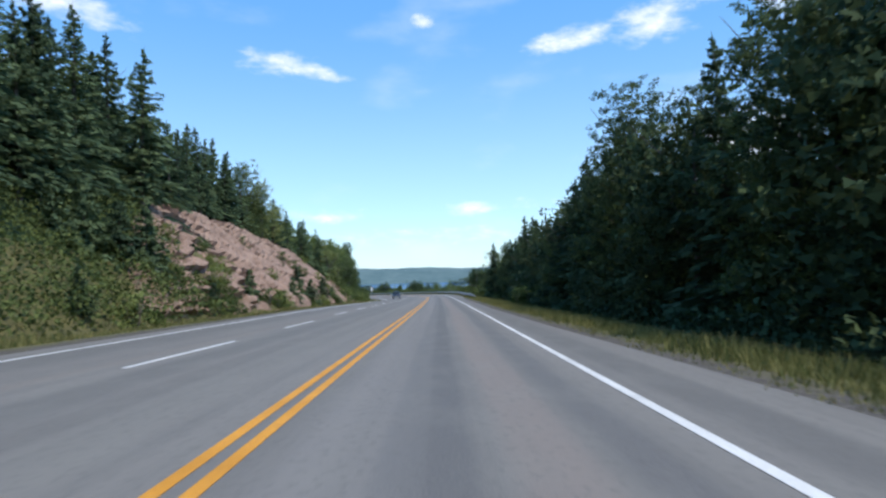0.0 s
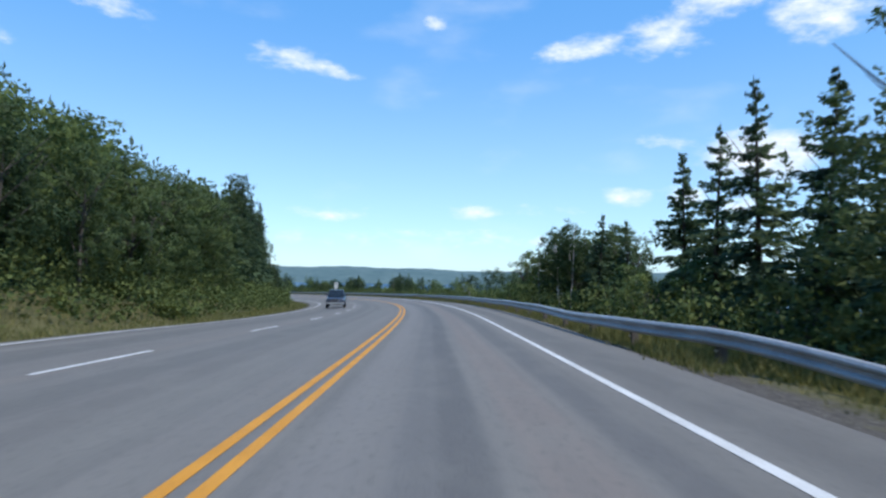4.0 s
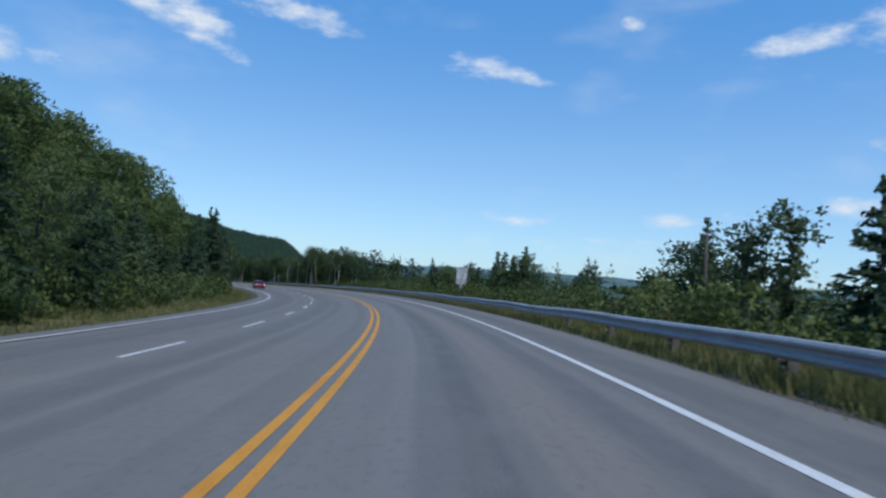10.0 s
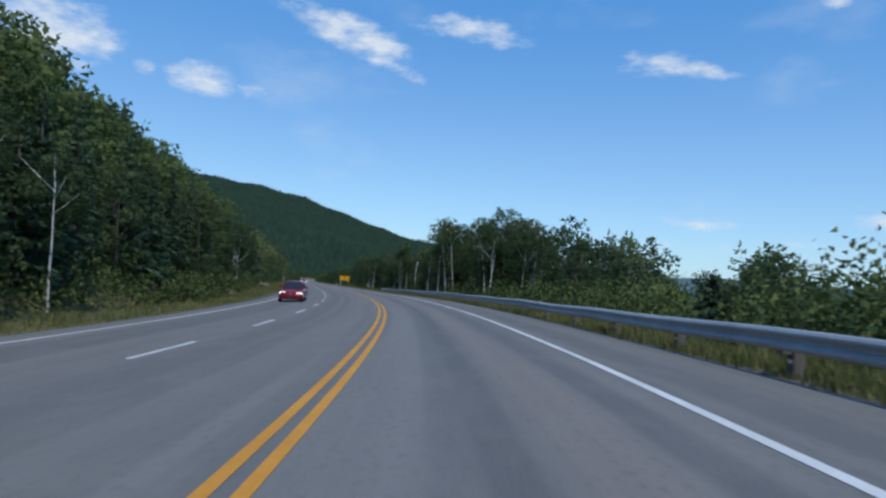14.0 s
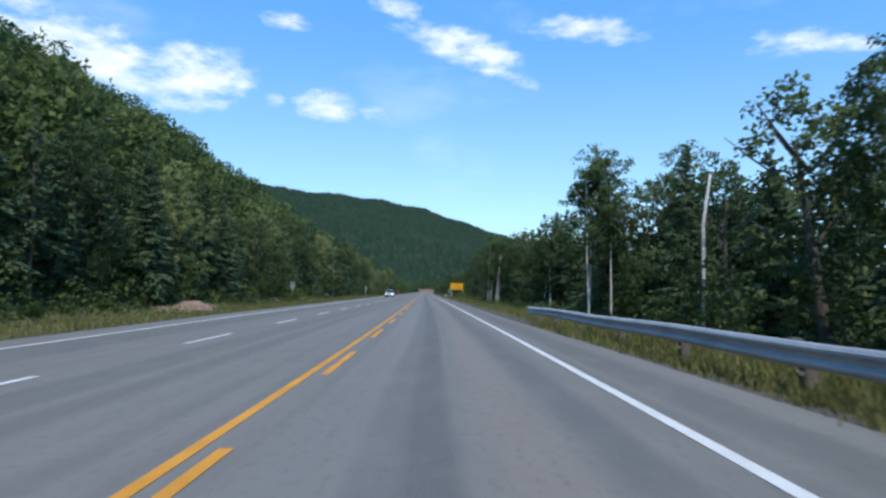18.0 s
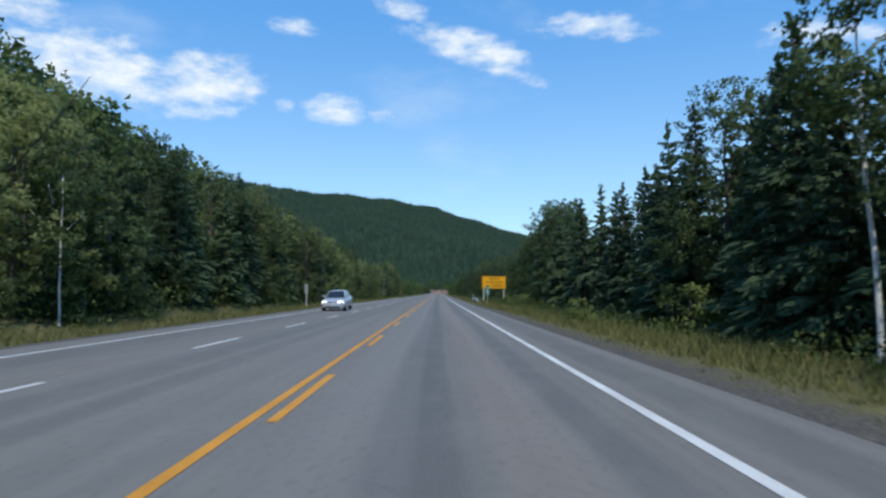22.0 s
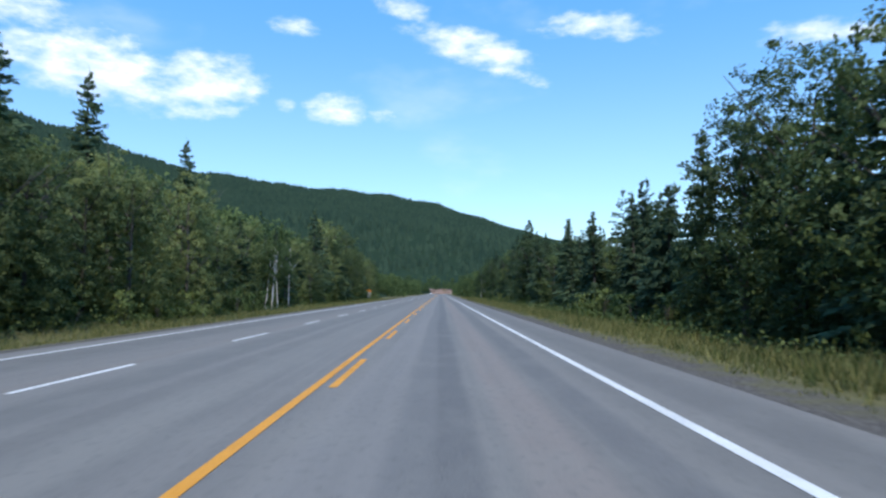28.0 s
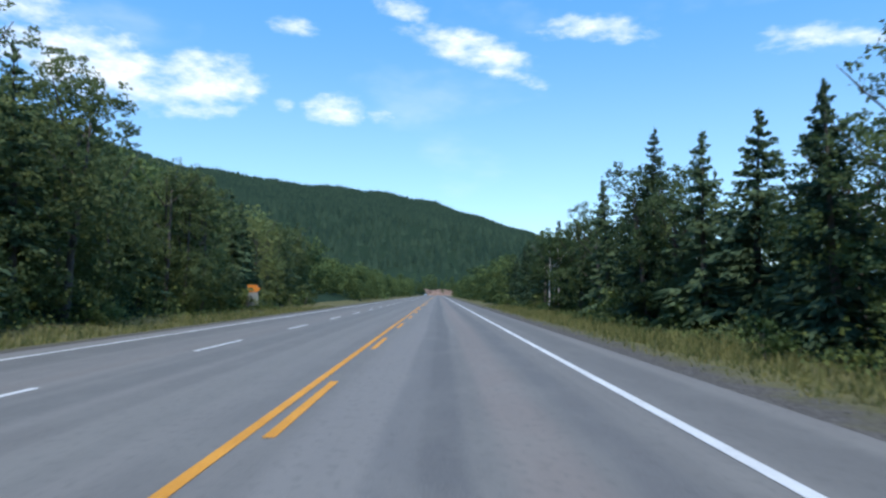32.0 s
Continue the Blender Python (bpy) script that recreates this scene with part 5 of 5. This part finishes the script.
for i in range(34):
    boulder(rng.uniform(30, 90), -10.2 - rng.uniform(0, 1.6), rng.uniform(0.25, 0.9), turn=rng.uniform(0, 6))
for i in range(46):
    s = rng.uniform(34, 92)
    boulder(s, -11.0 - rng.uniform(0.05, 0.9) * float(table(s, ROCK_HIGH)), rng.uniform(0.22, 0.7), "loose pink stone lying on the rock slope", rng.uniform(0, 6))
for s, u, size in [(388, -13.6, 2.4), (391, -14.0, 2.0), (385.5, -14.2, 1.6), (394, -14.4, 1.4), (416, -15.2, 1.8), (430, -15.0, 2.2), (433, -15.5, 1.8), (437, -14.8, 1.4), (450, -15.2, 2.0), (336, -13.6, 2.0), (340, -14.2, 1.6), (358, -14.8, 1.8)]:
    boulder(s, u, size, "low outcrop of reddish rock in the grassy bank", turn=s)
# the rock wall where the road bends away
S = np.linspace(1064, 1108, 60)[:, None] * np.ones((1, 12))
K = np.ones((60, 1)) * np.linspace(0, 1, 12)[None]
U = -12.5 - 3.0 * K + 0.8 * rough(S, K * 9, 2.1)
X, Y = plan(S, U)
Z = ground_z(S, np.full_like(S, -11.0)) - 0.3 + 5.4 * K * (0.8 + 0.2 * rough(S, K, 7))
idx = np.arange(720).reshape(60, 12)
F = np.stack([idx[:-1, :-1], idx[:-1, 1:], idx[1:, 1:], idx[1:, :-1]], -1).reshape(-1, 4)
tagged(new("rock_wall", mesh_of("rock_wall", np.stack([X, Y, Z], -1).reshape(-1, 3), F, ROCK)), "pinkish rock wall at the bend far ahead", "rock face", kind="structure")

# the far shore across the water, with its haze painted into the colour
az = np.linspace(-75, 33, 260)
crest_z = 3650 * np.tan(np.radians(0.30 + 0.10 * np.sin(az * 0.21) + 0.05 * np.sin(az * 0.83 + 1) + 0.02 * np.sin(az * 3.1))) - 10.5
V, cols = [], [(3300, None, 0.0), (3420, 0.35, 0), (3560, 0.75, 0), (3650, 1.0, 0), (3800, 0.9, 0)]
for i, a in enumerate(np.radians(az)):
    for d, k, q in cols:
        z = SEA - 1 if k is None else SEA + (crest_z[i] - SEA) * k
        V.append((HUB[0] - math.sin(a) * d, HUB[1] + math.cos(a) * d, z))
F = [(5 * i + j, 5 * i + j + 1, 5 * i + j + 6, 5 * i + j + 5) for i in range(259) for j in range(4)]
tagged(new("backdrop_shore", mesh_of("backdrop_shore", V, F, SHORE, smooth=True)), "low wooded hills across the water, haze painted in as blue-green", "hills", kind="structure")


# ---- guardrails ----
PROFILE = [(0.0, 0.31), (0.055, 0.295), (0.083, 0.255), (0.083, 0.225), (0.02, 0.175), (0.02, 0.135), (0.083, 0.085), (0.083, 0.055), (0.055, 0.015), (0.0, 0.0)]
LOOP = [(a, b) for a, b in PROFILE] + [(a - 0.012, b) for a, b in reversed(PROFILE)]
post_bm = box((0.16, 0.18, 1.15), (0, 0, 0.115), 0.012)
post_me = bpy.data.meshes.new("guard_post")
post_bm.to_mesh(post_me)
post_bm.free()
post_me.materials.append(POSTWOOD)
block_bm = box((0.14, 0.15, 0.34), (0, 0, 0), 0.01)
block_me = bpy.data.meshes.new("spacer_block")
block_bm.to_mesh(block_me)
block_bm.free()
block_me.materials.append(POSTWOOD)
tab_bm = box((0.015, 0.10, 0.05), (0, 0, 0), 0.003)
tab_me = bpy.data.meshes.new("reflector")
tab_bm.to_mesh(tab_me)
tab_bm.free()
tab_me.materials.append(WHITE)


def guardrail(s0, s1, lane, height, label, wave=0.045, steel=STEEL):
    """A W-beam rail in sections on wooden posts; lane and height: functions of s that give its line and its top over the ground."""
    root = tagged(new("guardrail"), label, "guardrail")
    s, k = s0, 0
    while s < s1 - 0.5:
        e = min(s + 3.81, s1)
        V, F = [], []
        for j, q in enumerate(np.linspace(s - 0.06, e + 0.06, 5)):
            base_z = float(ground_z(q, min(lane(q), 6.5)))
            sag = wave * float(rough(q, 0, 4.7))
            for a, b in LOOP:
                x, y = plan(q, lane(q) - a - 0.003 * (k % 2))
                V.append((float(x), float(y), base_z + height(q) - 0.31 + b + sag + 0.002 * (k % 2)))
            if j:
                o, m = (j - 1) * len(LOOP), len(LOOP)
                F += [(o + i, o + (i + 1) % m, o + m + (i + 1) % m, o + m + i) for i in range(m)]
        m = len(LOOP)
        F += [tuple(range(m)), tuple(range(4 * m, 5 * m))]
        child("rail_section", mesh_of("rail_section", V, F, steel), root)
        if height(s) > 0.3:
            p = at(s, min(lane(s), 6.5))
            x, y = plan(s, lane(s) + 0.25)
            turn = Euler((0, 0, radians(heading(s))))
            post = child("post", post_me, root, Matrix.LocRotScale((float(x), float(y), p.z - 0.02), turn, (1, 1, height(s) / 0.75)))
            x, y = plan(s, lane(s) + 0.08)
            child("spacer_block", block_me, root, Matrix.LocRotScale((float(x), float(y), p.z + height(s) - 0.16), turn, (1, 1, 1)))
            x, y = plan(s, lane(s) + 0.155)
            child("reflector", tab_me, root, Matrix.LocRotScale((float(x), float(y), p.z + height(s) - 0.42), turn, (1, 1, 1)))
        s, k = e, k + 1
    return root


guardrail(92, 375.2, lambda s: 6.08 + 1.2 * float(sm(104, 92, s)), lambda s: 0.10 + 0.55 * float(sm(92, 100, s)), "long galvanised W-beam guardrail on weathered wooden posts")
guardrail(505.7, 530, lambda s: 7.05 + 0.35 * float(sm(506, 530, s)), lambda s: 0.12 + 0.38 * float(sm(505, 517, s)), "short galvanised guardrail with its near end sloping down", 0.015, LITSTEEL)


# ---- signs ----
def lettering(text, size, mid, parent, mat=BLACK, label="black capital letters", wide=1.0, turn=None):
    cu = bpy.data.curves.new("lettering", "FONT")
    cu.body, cu.size, cu.align_x, cu.align_y, cu.extrude, cu.offset = text, size, "CENTER", "CENTER", 0.002, 0.003 * size / 0.2
    cu.space_character = 1.08
    cu.materials.append(mat)
    ob = new("lettering", cu)
    ob.parent = parent
    ob.matrix_basis = Matrix.LocRotScale(mid, turn or Euler((radians(90), 0, 0)), (wide, 1, 1))
    return tagged(ob, label)


def frame_bars(w, h, inset, thick, z, y, mat, parent, name="border_bar"):
    for sx, sz, px, pz in ((w - 2 * inset, thick, 0, h / 2 - inset), (w - 2 * inset, thick, 0, -h / 2 + inset), (thick, h - 2 * inset, w / 2 - inset, 0), (thick, h - 2 * inset, -w / 2 + inset, 0)):
        part(name, box((sx, 0.004, sz), (px, y, z + pz), 0), mat, parent)


def sign_root(name, s, u, label, yaw=0.0, tilt=0.0, cat="road sign"):
    """An empty at the sign's foot whose -y side faces the traffic that comes up the road."""
    root = tagged(new(name), label, cat)
    root.matrix_basis = pose(*at(s, u), 0, tilt, heading(s) + yaw)
    return root


slow = sign_root("warning_sign", 527.1, 10.6, "large yellow rectangular speed warning board on two pale posts", tilt=0.8)
part("panel", box((3.82, 0.05, 1.97), (0, 0, 3.2), 0.02), SIGNYELLOW, slow)
frame_bars(3.82, 1.97, 0.09, 0.05, 3.2, -0.028, BLACK, slow)
lettering("SLOW", 0.44, (0, -0.030, 3.76), slow, wide=1.15)
lettering("TO 40 km/h", 0.44, (0, -0.030, 3.22), slow, wide=1.15)
lettering("AT CURVE", 0.44, (0, -0.030, 2.68), slow, wide=1.15)
for x in (-1.58, 1.58):
    part("post", box((0.15, 0.15, 4.0), (x, 0.11, 1.85), 0.012), PAINTPOST, slow)

yield_sign = sign_root("regulatory_sign", 254.2, 9.3, "white rectangular lane rule sign on a wooden post", yaw=6, tilt=1.0)
part("panel", box((1.05, 0.03, 1.6), (0, 0, 2.85), 0.012), SIGNWHITE, yield_sign)
frame_bars(1.05, 1.6, 0.035, 0.018, 2.85, -0.018, BLACK, yield_sign)
for text, z, size in (("YIELD", 3.45, 0.30), ("CENTRE", 3.18, 0.23), ("LANE", 2.95, 0.23), ("TO", 2.72, 0.23), ("OPPOSING", 2.48, 0.23), ("TRAFFIC", 2.24, 0.23)):
    lettering(text, size, (0, -0.018, z), yield_sign, wide=1.05 if len(text) < 8 else 0.86)
part("post", box((0.14, 0.14, 4.0), (0, 0.09, 1.5), 0.012), PAINTPOST, yield_sign, "pale weathered wooden post")

km = sign_root("kilometre_sign", 496.0, 7.15, "narrow green distance marker on a thin steel post")
part("panel", box((0.40, 0.02, 0.95), (0, 0, 1.62), 0.01), SIGNGREEN, km)
frame_bars(0.40, 0.95, 0.02, 0.012, 1.62, -0.012, SIGNWHITE, km)
for x, z in ((0.04, 1.82), (0.04, 1.60), (0.0, 1.37)):
    part("bar", box((0.11, 0.006, 0.15), (x * 0.4, -0.013, z), 0), SIGNWHITE, km)
part("post", box((0.06, 0.05, 2.3), (0, 0.04, 0.9), 0.008), ALUMINIUM, km)

for s, u, w, h in ((497.2, -12.5, 0.38, 1.0), (422.7, -14.3, 0.6, 0.9)):
    back = sign_root("marker_sign", s, u, "small sign seen from its bare metal back")
    part("panel", box((w, 0.014, h), (0, -0.045, 1.95), 0.004), ALUMINIUM, back)
    part("post", box((0.09, 0.06, 2.6), (0, 0, 1.0), 0.008), PAINTPOST, back)
curve = sign_root("curve_sign", 689.0, -14.0, "orange arrow board over a grey marker panel on a post")
part("panel", box((0.85, 0.03, 1.7), (0, 0.0, 1.35), 0.01), ALUMINIUM, curve, "grey sheet seen from its back")
part("arrow_board", box((0.78, 0.03, 0.62), (-0.05, -0.04, 1.95), 0.01), SIGNORANGE, curve, "faded orange board")
part("arrow_head", box((0.36, 0.028, 0.36), (0.36, -0.04, 1.9), 0.008, Matrix.Rotation(radians(45), 4, "Y")), SIGNORANGE, curve)
part("post", box((0.10, 0.10, 2.6), (0, 0.07, 0.95), 0.01), POSTWOOD, curve)


def stake(name, s, u, h, r, mat, label, lean=0.0, cat="post"):
    p = at(s, u)
    v, f = tube([(0, 0, -0.3), (0.02, 0.01, h * 0.35), (0.0, 0.03, h * 0.7), (lean * h, 0.02, h)], [r, r * 0.95, r * 0.85, r * 0.6], 8)
    ob = new(name, mesh_of(name, v, f, mat, smooth=True))
    ob.matrix_basis = pose(*p, 0, 0, heading(s))
    return tagged(ob, label, cat)


stake("dead_trunk", 219.0, 11.5, 4.4, 0.07, POSTWOOD, "thin grey dead tree trunk standing behind the guardrail", cat="dead tree")
stake("dead_trunk", 276.6, 8.0, 3.6, 0.05, POSTWOOD, "thin grey dead tree trunk standing behind the guardrail", 0.03, "dead tree")
stake("dead_trunk", 366.9, 10.27, 5.4, 0.065, BIRCH, "bare white birch snag without branches", 0.04, "dead tree")
stake("marker_post", 531.4, 7.6, 1.2, 0.05, PAINTPOST, "thin white marker stake at the guardrail's end")
stake("leaning_stake", 152.5, 7.4, 1.7, 0.05, POSTWOOD, "leaning broken wooden stake behind the guardrail", -0.5)
stake("leaning_stake", 175, 6.9, 1.0, 0.05, POSTWOOD, "leaning broken wooden stake under the guardrail", 0.7)


# ---- vehicles ----
def loft(rings):
    V, F, m = [], [], len(rings[0])
    for i, ring_pts in enumerate(rings):
        V += ring_pts
        if i:
            o = (i - 1) * m
            F += [(o + k, o + (k + 1) % m, o + m + (k + 1) % m, o + m + k) for k in range(m)]
    F += [tuple(reversed(range(m))), tuple(range(len(V) - m, len(V)))]
    return V, F


def shell(name, stations, mat, parent, label=""):
    """A smooth body lofted through stations of y, half width, low edge, shoulder, top."""
    rings = []
    for y, w, lo, mid, top in stations:
        rings.append([(-w * 0.86, y, lo), (-w, y, lo + 0.12), (-w, y, mid), (-w * 0.93, y, top - 0.05), (-w * 0.80, y, top), (0, y, top + 0.02),
                      (w * 0.80, y, top), (w * 0.93, y, top - 0.05), (w, y, mid), (w, y, lo + 0.12), (w * 0.86, y, lo)])
    v, f = loft(rings)
    return child(name, mesh_of(name, v, f, mat, smooth=True), parent, label=label)


def panel(name, corners, mat, parent, thick=0.012, label=""):
    """A thin plate over four corners."""
    c = [Vector(p) for p in corners]
    n = (c[1] - c[0]).cross(c[3] - c[0]).normalized() * thick
    v = [p + n for p in c] + [p - n * 0.3 for p in c]
    f = [(0, 1, 2, 3), (7, 6, 5, 4)] + [(i, i + 4, (i + 1) % 4 + 4, (i + 1) % 4) for i in range(4)]
    return child(name, mesh_of(name, v, f, mat), parent, label=label)


def wheel(x, y, r, parent):
    hub = new("wheel")
    hub.parent = parent
    hub.matrix_basis = Matrix.Translation((x, y, r))
    for nm, rad, wide, mat in (("tyre", r, 0.21, RUBBER), ("rim", r * 0.64, 0.225, RIM)):
        bm = bmesh.new()
        bmesh.ops.create_cone(bm, cap_ends=True, segments=28, radius1=rad, radius2=rad, depth=wide)
        bmesh.ops.bevel(bm, geom=[e for e in bm.edges if len(e.link_faces) == 2 and any(len(q.verts) > 4 for q in e.link_faces)], offset=0.03 if nm == "tyre" else 0.015, segments=2, affect="EDGES")
        bmesh.ops.rotate(bm, cent=(0, 0, 0), matrix=Matrix.Rotation(radians(90), 3, "Y"), verts=bm.verts)
        part(nm, bm, mat, hub, smooth=False)
    for k in range(5):
        bm = box((0.235, 0.05, r * 0.5), (0, 0, r * 0.3), 0.008)
        bmesh.ops.rotate(bm, cent=(0, 0, 0), matrix=Matrix.Rotation(2 * math.pi * k / 5, 3, "X"), verts=bm.verts)
        part("spoke", bm, CHROME, hub)
    return hub


def glasshouse(root, paint, y0, y1, y2, y3, w0, w1, z0, z1):
    """Roof, pillars and panes: windscreen foot and top (y0, y1), rear top and foot (y2, y3), all with the front at +y."""
    ring_low = [(-w0, y0, z0), (w0, y0, z0), (w0, y3, z0), (-w0, y3, z0)]
    ring_top = [(-w1, y1, z1), (w1, y1, z1), (w1, y2, z1), (-w1, y2, z1)]
    bm = bmesh.new()
    lo, hi = [bm.verts.new(p) for p in ring_low], [bm.verts.new(p) for p in ring_top]
    for i in range(4):
        bm.faces.new((lo[i], lo[(i + 1) % 4], hi[(i + 1) % 4], hi[i]))
    bm.faces.new(hi)
    bm.faces.new(list(reversed(lo)))
    bmesh.ops.recalc_face_normals(bm, faces=bm.faces)
    bmesh.ops.bevel(bm, geom=bm.edges[:], offset=0.05, segments=3, affect="EDGES")
    part("cabin", bm, paint, root, smooth=True)

    def inset(a, b, c, d, k0=0.06, k1=0.1):
        a, b, c, d = Vector(a), Vector(b), Vector(c), Vector(d)
        lowl, lowr, topl, topr = a.lerp(b, k0), b.lerp(a, k0), d.lerp(c, k0), c.lerp(d, k0)
        return [lowl.lerp(topl, k1), lowr.lerp(topr, k1), topr.lerp(lowr, k1), topl.lerp(lowl, k1)]

    panel("windscreen", list(reversed(inset(ring_low[0], ring_low[1], ring_top[1], ring_top[0]))), GLASS, root)
    panel("rear_window", list(reversed(inset(ring_low[2], ring_low[3], ring_top[3], ring_top[2]))), GLASS, root)
    for a, b in ((1, 2), (3, 0)):
        q = inset(ring_low[a], ring_low[b], ring_top[b], ring_top[a], 0.07, 0.14)
        for f0, f1 in ((0.0, 0.47), (0.53, 1.0)):
            panel("side_window", list(reversed([q[0].lerp(q[1], f0), q[0].lerp(q[1], f1), q[3].lerp(q[2], f1), q[3].lerp(q[2], f0)])), GLASS, root)


def fittings(root, paint, front, w, z, sill, pick=False):
    for sgn in (-1, 1):
        bm = box((0.42 if not pick else 0.36, 0.16, 0.19), (sgn * (w - 0.26), front - 0.14, z), 0.05, Matrix.Rotation(radians(-12 * sgn), 4, "Z"))
        part("headlight", bm, LAMP, root, "clear glossy lamp")
        part("mirror", box((0.2, 0.1, 0.14), (sgn * (w + 0.08), front - 1.75, z + 0.38), 0.03), paint, root)
        part("door_handle", box((0.03, 0.16, 0.03), (sgn * (w + 0.005), front - 2.55, z + 0.14), 0.008), CHROME if pick else paint, root)
    part("grille", box((w * 0.9, 0.06, 0.17), (0, front - 0.02, z - 0.03), 0.02), BLACKTRIM, root)
    part("emblem", box((0.16, 0.03, 0.09), (0, front + 0.015, z), 0.02), CHROME, root)
    part("lower_grille", box((w * 1.2, 0.06, 0.12), (0, front - 0.0, sill + 0.12), 0.02), BLACKTRIM, root)


def sedan(name, s, u, paint, label, yaw=0.0):
    root = tagged(new(name), label, "car")
    shell("body", [(-2.25, 0.74, 0.42, 0.66, 0.86), (-2.1, 0.83, 0.28, 0.72, 0.98), (-1.5, 0.88, 0.22, 0.74, 0.99), (-0.6, 0.88, 0.20, 0.74, 0.95), (0.7, 0.88, 0.20, 0.72, 0.93), (1.35, 0.87, 0.22, 0.70, 0.90), (1.95, 0.83, 0.24, 0.62, 0.80), (2.2, 0.74, 0.27, 0.55, 0.70), (2.27, 0.62, 0.33, 0.50, 0.62)], paint, root)
    glasshouse(root, paint, 1.05, 0.25, -0.95, -1.75, 0.78, 0.58, 0.90, 1.44)
    fittings(root, paint, 2.25, 0.82, 0.66, 0.22)
    for x in (-0.76, 0.76):
        for y in (-1.30, 1.35):
            wheel(x, y, 0.32, root)
    root.matrix_basis = pose(*at(s, u, 0.01), 0, 0, heading(s) + 180 + yaw)
    return root


def pickup(name, s, u, paint, label, yaw=0.0):
    root = tagged(new(name), label, "pickup truck")
    shell("body", [(-2.62, 0.86, 0.55, 0.85, 1.06), (-2.5, 0.91, 0.48, 0.86, 1.12), (-1.2, 0.92, 0.42, 0.86, 1.12), (0.6, 0.92, 0.40, 0.86, 1.10), (1.5, 0.92, 0.40, 0.86, 1.08), (2.2, 0.90, 0.42, 0.82, 1.04), (2.5, 0.85, 0.46, 0.74, 0.97), (2.58, 0.78, 0.50, 0.70, 0.90)], paint, root)
    glasshouse(root, paint, 1.15, 0.50, -0.65, -0.95, 0.84, 0.66, 1.08, 1.74)
    part("cargo_bed", box((1.5, 1.45, 0.05), (0, -1.78, 1.125), 0.01), BLACKTRIM, root, "dark open bed")
    part("bumper", box((1.72, 0.16, 0.2), (0, 2.58, 0.56), 0.04), CHROME, root, "chrome front bumper")
    fittings(root, paint, 2.58, 0.88, 0.88, 0.36, True)
    for x in (-0.34, 0.34):
        part("grille_bar", box((0.07, 0.05, 0.24), (x, 2.60, 0.86), 0.015, Matrix.Rotation(radians(18 if x > 0 else -18), 4, "Y")), CHROME, root)
    for x in (-0.80, 0.80):
        for y in (-1.62, 1.62):
            wheel(x, y, 0.38, root)
    root.matrix_basis = pose(*at(s, u, 0.01), 0, 0, heading(s) + 180 + yaw)
    return root


pickup("pickup_truck", 151.0, -6.0, BLUEPAINT, "slate blue pickup truck with chrome grille in the outer lane")
sedan("red_car", 317.0, -6.0, REDPAINT, "dark red sedan with clear headlamps in the outer lane")
sedan("silver_car", 475.0, -5.6, SILVERPAINT, "silver sedan with bright headlamps in the outer lane")
sedan("white_car", 1020.0, -6.0, SILVERPAINT, "pale sedan far down the straight road")
